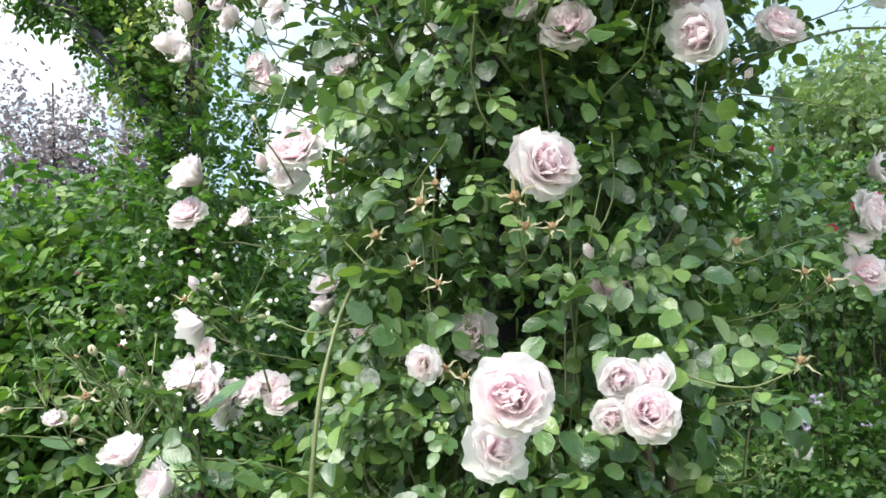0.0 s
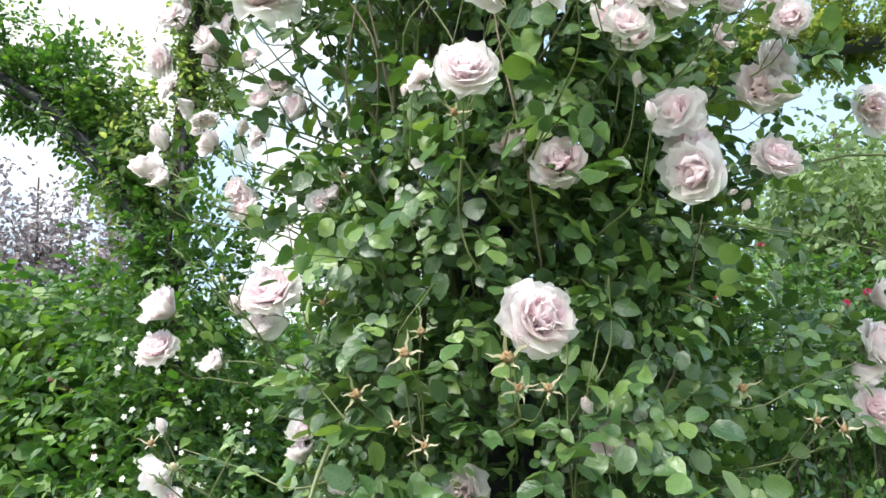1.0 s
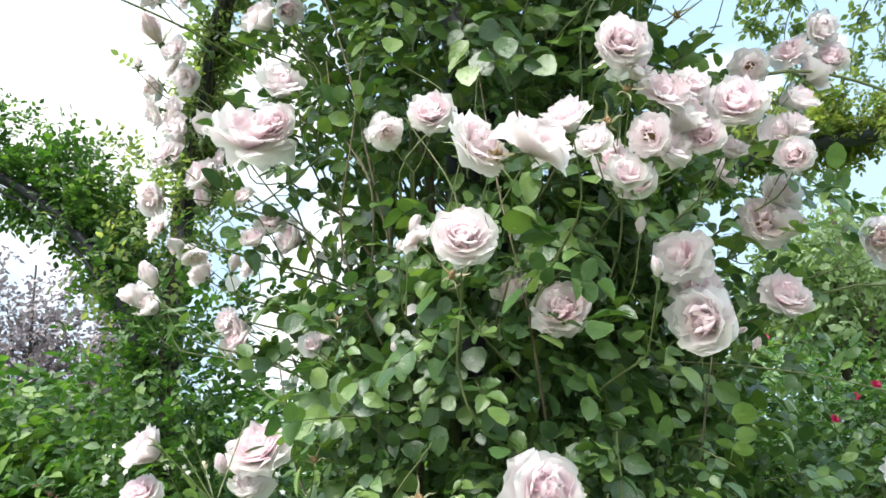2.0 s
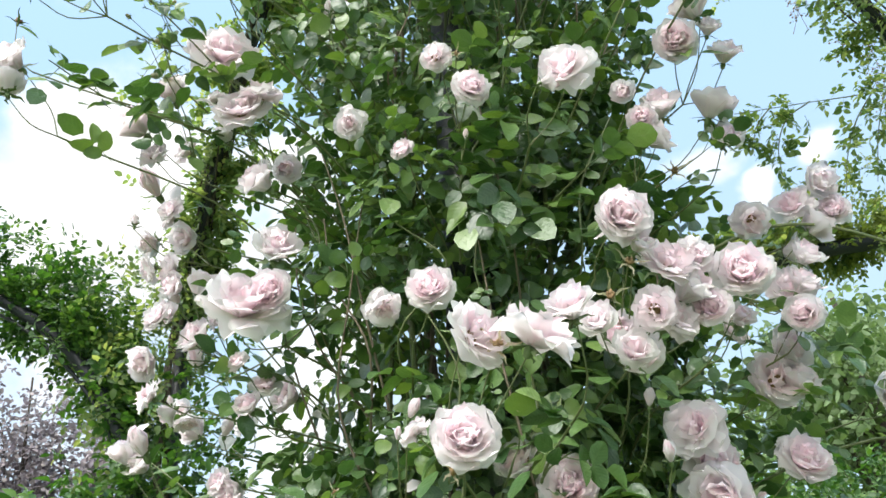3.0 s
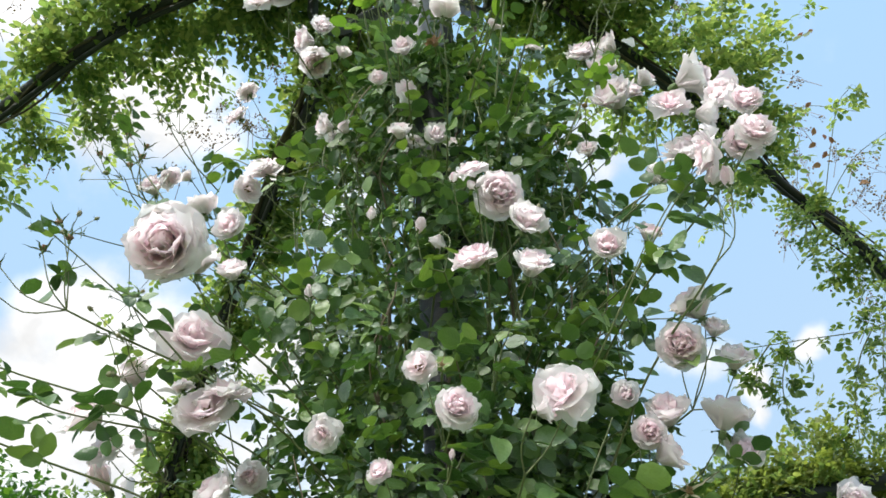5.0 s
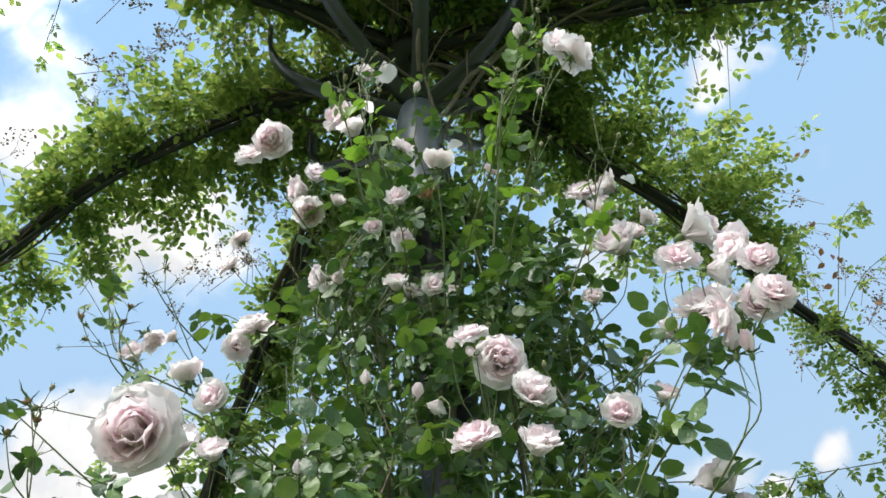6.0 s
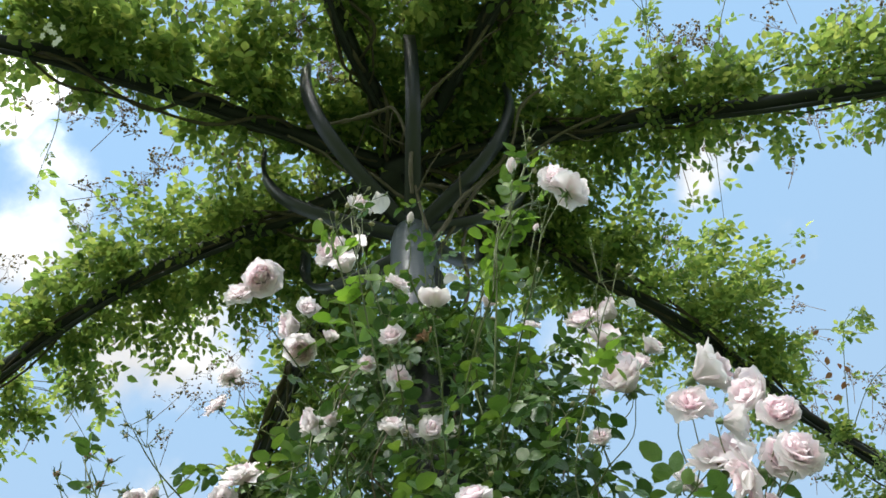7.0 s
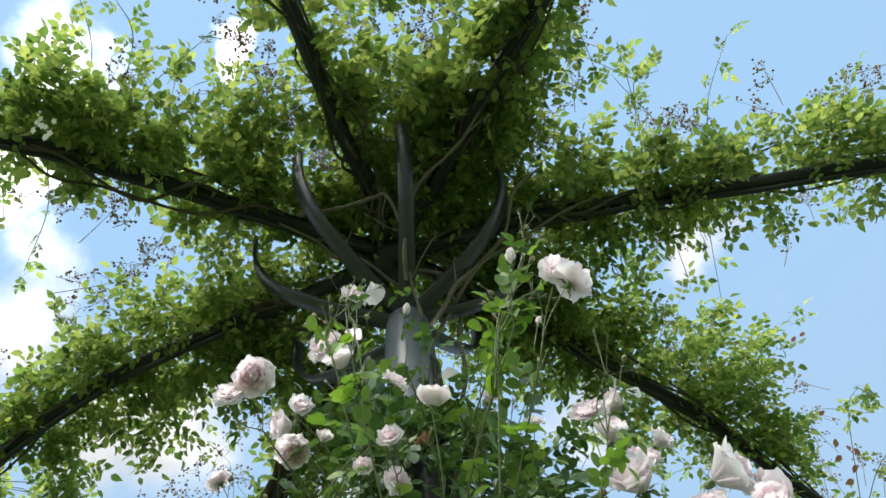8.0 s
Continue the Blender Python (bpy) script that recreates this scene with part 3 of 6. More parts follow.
# for each arm: leaves, reach to either side, above, below, how much hides the bar
CLOTHING = ((2200, 0.50, 0.20, 0.26, 0.12, 0.08), (1900, 0.28, 0.36, 0.24, 0.12, 0.08), (2500, 0.30, 0.46, 0.24, 0.09, 0.06), (2500, 0.18, 0.58, 0.30, 0.16, 0.15), (850, 0.40, 0.10, 0.2, 0.08, 0.1), (1700, 0.34, 0.30, 0.28, 0.14, 0.25),
            (1600, 0.13, 0.28, 0.18, 0.16, 0.7))
for pts, (cnt, wn, wp_, up_, dn, ub) in zip(ARMS, CLOTHING):
    P, away = drape(pts, cnt, wn, wp_, up_, dn, (0.05, 0.5 if pts is ARMS[3] else 0.62 if pts is ARMS[2] else 1.0), under_bar=ub)
    if pts is ARMS[3]:
        Q, to_ = drape(pts, 520, 0.42, 0.34, 0.22, 0.26, (0.5, 1.0), 13, 0.1)
        Q2, to2 = drape(pts, 850, 0.46, 0.1, 0.22, 0.1, (0.1, 0.4), 9, 0.1)
        P, away = np.concatenate([P, Q, Q2]), np.concatenate([away, to_, to2])
    clear_ = (np.hypot(P[:, 0] - 0.15, P[:, 1] - 1.7) > 0.7) | (P[:, 2] > 5.27)
    P, away = P[clear_], away[clear_]
    q = vine_leaves(P, away)
    near = np.argsort(np.linalg.norm(q[0] - np.array((0.1, 0.9, 4.9)), axis=1))[:42]
    rest = np.setdiff1d(np.arange(len(q[0])), near)
    part("foliage", under(rambler, foliage(q[0][rest], q[1][rest], q[2][rest], LEAF_VINE, q[3])), M_VINE, rambler, "dense green pinnate leaves", "stuff")
    for i in near:
        ob = part("leaf", VINE_ONE[i % 2], None, rambler)
        ob.matrix_basis = Matrix.Translation(Vector(q[0][i]) - rambler.location) @ Matrix(q[1][i].tolist()).to_4x4() @ Matrix.Diagonal((q[2][i],) * 3 + (1,))
    C = glide(pts, 60)
    pick = rng.integers(6, 30 if pts is ARMS[6] else 52, 90)
    across = unit(np.cross(np.gradient(C, axis=0), (0, 0, 1.0)))[pick] * (rng.choice([-1, 1], 90) * (0.16 + np.abs(rng.normal(0, 0.11, 90))))[:, None]
    seeds_P.append(C[pick] + across + rng.normal(0, 0.05, (90, 3)) + np.array((0, 0, 1.0)) * rng.uniform(0.18, 0.42, (90, 1)))
    for j in range(4):
        w = np.array(glide(pts, 13)) + rng.normal(0, 0.05, (13, 3)) + (0, 0, -0.01)
        part("stem", under(rambler, tube(w, rng.uniform(0.005, 0.011), 0.004, 70, 6, 0.1)), M_BARK, rambler)
# loose shoots that break the outline of the arms
sp, sd = [], []
for pts in ARMS:
    C = glide(pts, 60)
    for j in range(12):
        s0 = int(rng.integers(8, 40))
        side = unit(np.cross(C[s0 + 1] - C[s0], (0, 0, 1.0))) * rng.choice([-1, 1])
        ln = rng.uniform(0.35, 0.75)
        b0 = C[s0] + (0, 0, 0.08)
        b1 = b0 + side * ln * 0.5 + (0, 0, ln * rng.uniform(0.2, 0.5)) + rng.normal(0, 0.04, 3)
        b2 = b0 + side * ln * rng.uniform(0.8, 1.1) + (0, 0, ln * rng.uniform(-0.1, 0.6)) + rng.normal(0, 0.08, 3)
        part("loose_shoot", under(rambler, tube([b0, b1, b2], 0.003, 0.0014, 14, 5, 0.06)), M_CANE, rambler)
        line = glide([b0, b1, b2], 20)
        for q_ in range(5, 20, 2):
            sp.append(line[q_] + rng.normal(0, 0.005, 3))
            sd.append(unit(b2 - b0) * 0.5 + rng.normal(0, 0.6, 3))
# lacy shoots that hang from the outer end of the arch
for pts in ([(2.72, 3.5, 4.6), (2.6, 3.35, 4.2), (2.34, 3.2, 3.97), (1.96, 3.2, 3.91), (1.61, 3.2, 3.86)], [(2.0, 3.2, 3.92), (1.86, 3.2, 3.82), (1.78, 3.2, 3.66), (1.76, 3.2, 3.5)], [(2.34, 3.2, 3.98), (2.2, 3.2, 3.8), (2.1, 3.2, 3.6), (2.03, 3.2, 3.38)],
            [(2.6, 3.35, 4.2), (2.45, 3.3, 4.0), (2.32, 3.25, 3.75), (2.2, 3.2, 3.45)], [(2.9, 3.6, 4.45), (2.7, 3.4, 4.1), (2.5, 3.3, 3.8), (2.35, 3.2, 3.4)], [(1.8, 3.2, 3.9), (1.7, 3.2, 3.78), (1.66, 3.2, 3.66)],
            [(2.5, 3.42, 4.9), (2.3, 3.2, 4.75), (2.15, 3.1, 4.5), (2.1, 3.05, 4.3)], [(2.2, 3.28, 5.1), (2.0, 3.1, 4.95), (1.9, 3.0, 4.75)]):
    line = glide(pts, 26)
    part("loose_shoot", under(rambler, tube(pts, 0.0045, 0.0018, 24, 5, 0.08)), M_CANE, rambler)
    for q_ in range(3, 26):
        sp.append(line[q_] + rng.normal(0, 0.02, 3))
        sd.append(unit(line[q_] - line[q_ - 1]) * 0.4 + rng.normal(0, 0.6, 3) + (0, 0, -0.2))
sp, sd = np.array(sp), np.array(sd)
q = vine_leaves(sp, sd, (0.030, 0.048))
part("shoot_foliage", under(rambler, foliage(q[0], q[1], q[2], LEAF_VINE, q[3])), M_VINE, rambler, "pinnate leaves on loose shoots", "stuff")
a = rng.uniform(0, 2 * np.pi, 520)
r = np.sqrt(rng.random(520)) * 0.95
P = np.stack([0.2 + r * np.cos(a), 1.7 + r * np.sin(a), 5.46 + np.abs(rng.normal(0, 0.16, 520)) - 0.12 * r], 1)
q = vine_leaves(P, np.stack([np.cos(a), np.sin(a), 0 * a + 0.2], 1))
part("crown_foliage", under(rambler, foliage(q[0], q[1], q[2], LEAF_VINE, q[3])), M_VINE, rambler, "dense green pinnate leaves over the hub", "stuff")
# the leafy bank between the far pillar and the arch that leaves it
o = rng.normal(0, 1, (420, 3)) * (0.17, 0.14, 0.3)
P = np.array((-1.5, 4.25, 3.15)) + o
q = vine_leaves(P, o, (0.036, 0.056))
part("bank_foliage", under(rambler, foliage(q[0], q[1], q[2], LEAF_VINE, q[3])), M_VINE, rambler, "green leaves round the far pillar", "stuff")
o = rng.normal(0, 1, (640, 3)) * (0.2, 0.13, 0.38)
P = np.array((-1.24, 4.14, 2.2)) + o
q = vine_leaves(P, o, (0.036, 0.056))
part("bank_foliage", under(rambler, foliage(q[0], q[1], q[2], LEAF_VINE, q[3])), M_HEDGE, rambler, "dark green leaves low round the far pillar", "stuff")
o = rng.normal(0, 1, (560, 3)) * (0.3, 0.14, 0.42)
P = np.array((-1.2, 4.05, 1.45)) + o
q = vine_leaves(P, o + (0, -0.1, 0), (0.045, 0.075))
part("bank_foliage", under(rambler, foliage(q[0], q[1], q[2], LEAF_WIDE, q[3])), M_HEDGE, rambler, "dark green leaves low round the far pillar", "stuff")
# seed panicles
berry = (np.array([(1, 0, 0), (-1, 0, 0), (0, 1, 0), (0, -1, 0), (0, 0, 1.2), (0, 0, -1.2)], float), np.array([(0, 2, 4), (2, 1, 4), (1, 3, 4), (3, 0, 4), (2, 0, 5), (1, 2, 5), (3, 1, 5), (0, 3, 5)]))
tops = np.concatenate(seeds_P)
bits, twigs = [], []
for p in tops:
    b0 = p + rng.normal(0, 0.07, 3) * (1, 1, 0) - (0, 0, 0.2)
    top_ = p + rng.normal(0, 0.02, 3) + (0, 0, 0.05)
    twigs.append(tube([b0, p, top_], 0.0022, 0.001, 5, 3))
    for j in range(7):
        k0 = b0 + (top_ - b0) * (0.5 + 0.5 * j / 6)
        k1 = k0 + unit(rng.normal(0, 1, 3) + (0, 0, 0.4)) * rng.uniform(0.03, 0.075)
        twigs.append(tube([k0, k1], 0.0011, 0.0008, 2, 3))
        e = k1 + rng.normal(0, 0.014, (4, 3))
        bits.append(e)
        for s in e:
            twigs.append(tube([k1, s], 0.0007, 0.0006, 2, 3))
bits = np.concatenate(bits)
part("seed_head", under(rambler, scatter(berry, bits, turns(rng.standard_normal((len(bits), 3)), rng.standard_normal((len(bits), 3))), rng.uniform(0.004, 0.0085, len(bits)))), M_SEED, rambler, "brown faded flower panicles", "stuff")
part("seed_twig", under(rambler, join(twigs)), M_OLDCANE, rambler, "", "stuff")

# ---- the climbing rose ----
rose = thing("climbing_rose", (AX, AY, 0), "climbing rose with pale pink double blooms wound up an iron pillar", "rose bush")
RX, RY = 0.18, 1.74


def radius(z, a):
    """Reach of the leaf mass at height z and bearing a."""
    r = np.interp(z, [0.0, 0.5, 1.0, 1.6, 2.2, 2.8, 3.4, 3.7, 3.95, 4.15], [0.12, 0.2, 0.33, 0.40, 0.41, 0.40, 0.38, 0.30, 0.17, 0.04])
    return r


def rose_leaf_field(count, zlo, zhi, inner=0.45):
    z = rng.uniform(zlo, zhi, count)
    a = rng.uniform(-np.pi, np.pi, count)
    depth = np.where(rng.random(count) < 0.75, rng.uniform(0.72, 1.08, count), rng.uniform(inner, 0.8, count))
    P = np.stack([np.cos(a), np.sin(a), z * 1.3], 1)
    lump = 1 + 0.32 * lumps(P, 1.7)
    r = radius(z, a) * depth * lump
    P = np.stack([RX + r * np.cos(a), RY + r * np.sin(a), z], 1)
    keep = rng.random(count) < np.interp(P[:, 2], [2.6, 3.4], [1, 0.62]) * np.clip(0.62 + 1.5 * lumps(P, 4.5, 3.0), 0.06, 1)
    keep &= (P[:, 0] > -0.06) | (P[:, 2] < 2.0) | (rng.random(count) < 0.38)
    P, a = P[keep], a[keep]
    away = np.stack([np.cos(a), np.sin(a), 0 * a], 1)
    return P, away


def rose_leaves(P, away, size):
    k = len(P)
    d = away * 0.7 + 0.6 * rng.standard_normal((k, 3)) + (0, 0, -0.4)
    nrm = away * 0.6 + np.array((0, -0.1, 0.75)) + 0.42 * rng.standard_normal((k, 3))
    s = size[0] + (size[1] - size[0]) * rng.random(k) ** 1.7
    return compound(P, d, nrm, s * 1.9, s, 5, 0.3)


P, away = rose_leaf_field(17000, 0.25, 4.1)
q = rose_leaves(P, away, (0.020, 0.054))
# the leaflets that stand foremost are leaves of their own
front = np.argsort(q[0][:, 1] + 1.2 * np.abs(q[0][:, 0] - 0.2) + 0.15 * np.abs(q[0][:, 2] - 2.2))[:300]
rest = np.setdiff1d(np.arange(len(q[0])), front)
part("leaves", under(rose, foliage(q[0][rest], q[1][rest], q[2][rest], LEAF_ROSE, q[3])), M_LEAF, rose, "glossy dark green rounded leaflets", "stuff")
ONE = [mesh_of("leaf", *tp, tp[0][:, :2]) for tp in LEAF_ROSE]
for me in ONE:
    me.materials.append(M_LEAF_ONE)
for i in front:
    ob = part("leaf", ONE[i % 3], None, rose)
    ob.matrix_basis = Matrix.Translation(Vector(q[0][i]) - rose.location) @ Matrix(q[1][i].tolist()).to_4x4() @ Matrix.Diagonal((q[2][i],) * 3 + (1,))


def clump(name, centre, reach, count, size, label):
    v = rng.normal(0, 0.55, (count, 3))
    v = v[np.linalg.norm(v, axis=1) < 1.25]
    P = np.array(centre) + v * reach
    g = rose_leaves(P, unit(v + (0, -0.2, 0.2)), size)
    part(name, under(rose, foliage(g[0], g[1], g[2], LEAF_ROSE, g[3])), M_LEAF, rose, label, "stuff")


clump("front_leaves", (0.17, 1.52, 1.25), (0.3, 0.08, 0.5), 330, (0.028, 0.045), "leaves in front of the pillar")
clump("front_leaves", (0.17, 1.5, 2.3), (0.3, 0.08, 0.5), 260, (0.028, 0.045), "leaves in front of the pillar")
clump("side_leaves", (0.78, 1.80, 1.58), (0.34, 0.22, 0.26), 190, (0.028, 0.044), "leaves on arching side canes")
clump("side_leaves", (0.62, 1.62, 2.12), (0.24, 0.2, 0.3), 170, (0.026, 0.042), "leaves on arching side canes")
clump("low_leaves", (-0.15, 1.55, 0.85), (0.4, 0.25, 0.25), 300, (0.03, 0.045), "leaves low on the bush")
clump("low_leaves", (0.45, 1.3, 0.9), (0.3, 0.15, 0.14), 36, (0.04, 0.055), "leaves low on the bush")
clump("low_leaves", (-0.42, 1.0, 0.95), (0.18, 0.14, 0.08), 40, (0.035, 0.05), "leaves low on the bush")

# leafy shoots standing out of the mass
sp, sd = [], []
for i in range(90):
    z, a = rng.uniform(0.7, 4.0), rng.uniform(-np.pi, np.pi)
    u = np.array((math.cos(a), math.sin(a), 0))
    r = float(radius(z, a))
    b0 = np.array((RX, RY, z)) + u * r * 0.75
    reach_ = rng.uniform(0.12, 0.36)
    tip = b0 + u * reach_ * 0.8 + np.array((0, 0, reach_ * rng.uniform(0.0, 0.9))) + rng.normal(0, 0.05, 3)
    b1 = (b0 + tip) / 2 + np.array((0, 0, 0.04))
    part("leafy_shoot", under(rose, tube([b0, b1, tip], 0.0024, 0.0012, 9, 5)), M_CANE, rose)
    C = glide([b0, b1, tip], 20)
    for s in rng.integers(4, 20, rng.integers(3, 8)):
        sp.append(C[s])
        sd.append(u * 0.5 + rng.normal(0, 0.7, 3))
sp, sd = np.array(sp), np.array(sd)
k = len(sp)
g = compound(sp, sd, np.array((0, -0.1, 0.8)) + rng.normal(0, 0.4, (k, 3)), rng.uniform(0.05, 0.09, k), rng.uniform(0.028, 0.048, k), 5, 0.3)
part("shoot_leaves", under(rose, foliage(g[0], g[1], g[2], LEAF_ROSE, g[3])), M_LEAF, rose, "leaves on the outer shoots", "stuff")

# thin stems that climb over the face of the leaf mass
for i in range(75):
    z, a = rng.uniform(0.8, 3.9), rng.uniform(-np.pi, 0.1)
    zs = z + np.linspace(0, rng.uniform(0.25, 0.6), 4)
    as_ = a + np.cumsum(rng.normal(0, 0.14, 4))
    rs_ = np.array([float(radius(v, 0)) for v in zs]) * np.array((0.8, 1.0, 1.08, 1.12))
    part("thin_stem", under(rose, tube(np.stack([RX + rs_ * np.cos(as_), RY + rs_ * np.sin(as_), zs], 1), 0.0026, 0.0014, 14, 5, 0.05)), (M_CANE, M_CANE, M_OLDCANE)[i % 3], rose)

# long arching shoots with their own leaves
sp, sd = [], []


def long_shoot(pts, leaves):
    """A long shoot through pts with so many pinnate leaves along it."""
    C = glide(pts, 30)
    part("arching_shoot", under(rose, tube(pts, 0.0020, 0.0011, 26, 6, 0.05)), M_CANE, rose, "long arching green shoot")
    for i in range(leaves):
        s = int(3 + 26 * (i + rng.random()) / leaves)
        sp.append(C[s])
        sd.append(unit(C[min(29, s + 1)] - C[s]) * 0.3 + rng.normal(0, 0.6, 3) + (0, -0.1, -0.1))


long_shoot([(-0.24, 1.38, 2.58), (-0.38, 1.27, 2.71), (-0.47, 1.18, 2.77), (-0.55, 1.14, 2.83)], 8)
long_shoot([(-0.33, 1.38, 2.56), (-0.42, 1.27, 2.53), (-0.48, 1.18, 2.51), (-0.55, 1.12, 2.54)], 9)
long_shoot([(-0.29, 1.32, 2.87), (-0.38, 1.22, 2.95), (-0.46, 1.20, 3.06), (-0.51, 1.20, 3.15)], 4)
long_shoot([(0.32, 1.40, 2.51), (0.40, 1.20, 2.62), (0.51, 1.10, 2.80), (0.60, 1.06, 2.90)], 6)
long_shoot([(0.39, 1.40, 2.91), (0.47, 1.20, 2.90), (0.56, 1.10, 2.90), (0.59, 1.00, 2.86)], 5)
long_shoot([(0.39, 1.30, 2.72), (0.45, 1.15, 2.71), (0.52, 1.05, 2.79), (0.58, 1.00, 2.84)], 6)
long_shoot([(0.48, 1.55, 1.81), (0.59, 1.50, 1.79), (0.73, 1.47, 1.76), (0.86, 1.45, 1.72)], 4)
long_shoot([(0.36, 1.30, 1.28), (0.41, 1.22, 1.25), (0.47, 1.17, 1.24), (0.54, 1.15, 1.27)], 7)
long_shoot([(-0.26, 1.15, 1.09), (-0.31, 1.08, 1.18), (-0.34, 1.05, 1.24), (-0.39, 1.05, 1.28)], 6)
long_shoot([(-0.27, 1.20, 1.13), (-0.32, 1.10, 1.15), (-0.36, 1.03, 1.15), (-0.42, 1.00, 1.14)], 7)
long_shoot([(0.57, 1.50, 2.25), (0.66, 1.42, 2.18), (0.73, 1.38, 2.10), (0.78, 1.35, 2.01)], 5)
long_shoot([(-0.11, 1.40, 1.36), (-0.21, 1.50, 1.34), (-0.31, 1.60, 1.37), (-0.45, 1.68, 1.41)], 5)
long_shoot([(-0.10, 1.35, 1.45), (-0.16, 1.38, 1.51), (-0.26, 1.45, 1.55), (-0.34, 1.50, 1.56)], 5)
long_shoot([(0.47, 1.50, 1.51), (0.57, 1.45, 1.45), (0.70, 1.50, 1.49), (0.89, 1.65, 1.54)], 6)
long_shoot([(-0.14, 1.45, 3.32), (-0.24, 1.40, 3.23), (-0.35, 1.42, 3.31), (-0.39, 1.35, 3.17)], 5)
long_shoot([(0.23, 1.30, 3.50), (0.29, 1.10, 3.51), (0.35, 0.95, 3.57), (0.39, 0.87, 3.63)], 6)
long_shoot([(0.06, 1.30, 3.42), (0.05, 1.20, 3.49), (0.01, 1.15, 3.65), (-0.00, 1.15, 3.88)], 5)
long_shoot([(-0.15, 1.45, 2.20), (-0.24, 1.45, 2.12), (-0.34, 1.50, 2.09), (-0.43, 1.55, 2.03)], 6)
long_shoot([(-0.14, 1.40, 1.69), (-0.26, 1.55, 1.78), (-0.42, 1.70, 1.93), (-0.57, 1.80, 2.04)], 5)
long_shoot([(-0.13, 1.50, 2.02), (-0.24, 1.55, 2.15), (-0.31, 1.50, 2.24), (-0.34, 1.50, 2.29)], 5)
long_shoot([(-0.16, 1.45, 2.62), (-0.27, 1.40, 2.66), (-0.37, 1.40, 2.75), (-0.48, 1.45, 2.75)], 5)
sp, sd = np.array(sp), np.array(sd)
k = len(sp)
g = compound(sp, sd, np.array((0, -0.2, 0.8)) + rng.normal(0, 0.35, (k, 3)), rng.uniform(0.055, 0.085, k), rng.uniform(0.029, 0.046, k), 5, 0.3)
part("shoot_leaves", under(rose, foliage(g[0], g[1], g[2], LEAF_ROSE, g[3])), M_LEAF, rose, "leaves along the arching shoots", "stuff")

FRESH_TOPS = []
# fresh yellow-green sprigs standing up at the top of the bush
fp, fd = [], []
for pts in ([(0.26, 1.15, 3.2), (0.29, 1.05, 3.40), (0.31, 1.0, 3.52), (0.40, 1.0, 3.77), (0.43, 1.0, 3.88)], [(0.31, 1.0, 3.5), (0.36, 0.98, 3.58), (0.434, 1.0, 3.66)], [(0.28, 1.05, 3.38), (0.30, 1.02, 3.5), (0.33, 1.0, 3.62)],
            [(0.05, 1.15, 3.2), (0.02, 1.05, 3.34), (0.0, 1.0, 3.5), (-0.01, 1.0, 3.62)], [(0.0, 1.1, 3.3), (-0.03, 1.02, 3.45), (-0.06, 1.0, 3.55)], [(0.4, 1.2, 3.1), (0.47, 1.12, 3.25), (0.5, 1.08, 3.4)]):
    C = glide(pts, 24)
    part("fresh_sprig", under(rose, tube(pts, 0.0022, 0.0010, 18, 5, 0.05)), M_CANE, rose, "young green sprig")
    for i in range(3, 21, 3):
        fp.append(C[i] + rng.normal(0, 0.004, 3))
        fd.append(unit(C[i] - C[i - 1]) * 0.3 + rng.normal(0, 0.6, 3))
    FRESH_TOPS.append((C[14], C[23]))
fp, fd = np.array(fp), np.array(fd)
k = len(fp)
g = compound(fp, fd, np.array((0, -0.5, 0.6)) + rng.normal(0, 0.35, (k, 3)), rng.uniform(0.04, 0.06, k), rng.uniform(0.024, 0.042, k), 5, 0.3)
part("sprig_leaves", under(rose, foliage(g[0], g[1], g[2], LEAF_ROSE, g[3])), M_FRESH, rose, "young yellow-green leaves", "stuff")

# main canes up the pillar
for i in range(16):
    a0, tw = rng.uniform(0, 2 * np.pi), rng.normal(0, 0.9)
    zt = rng.uniform(2.4, 4.2)
    pts = []
    for s in np.linspace(0, 1, 7):
        rr = rng.uniform(0.10, 0.24) if s > 0 else 0.2
        pts.append((RX + rr * math.cos(a0 + tw * s), RY + rr * math.sin(a0 + tw * s), zt * s))
    part("cane", under(rose, tube(pts, rng.uniform(0.006, 0.012), 0.004, 36, 7, 0.05)), (M_CANE, M_OLDCANE)[i % 2], rose, ("green rose cane", "brown woody rose cane")[i % 2])
part("cane", under(rose, tube([(-0.2, 1.35, 0.0), (-0.19, 1.3, 0.6), (-0.18, 1.28, 1.1), (-0.15, 1.34, 1.34), (-0.08, 1.45, 1.52)], 0.0062, 0.0028, 24, 8, 0.05)), M_CANE, rose, "green rose cane")
for pts in ([(0.6, 1.7, 0), (0.62, 1.68, 0.8), (0.75, 1.75, 1.3), (1.1, 1.8, 1.55)], [(0.5, 1.75, 0), (0.48, 1.7, 0.9), (0.5, 1.7, 1.7), (0.85, 1.6, 1.95), (1.3, 1.6, 1.9)],
            [(0.45, 1.6, 0), (0.5, 1.55, 0.7), (0.45, 1.6, 1.6)], [(0.4, 1.6, 2.2), (0.7, 1.35, 2.3), (1.1, 1.35, 2.15)]):
    part("cane", under(rose, tube(pts, 0.0045, 0.0022, 24, 6, 0.05)), M_CANE, rose, "arching green cane")
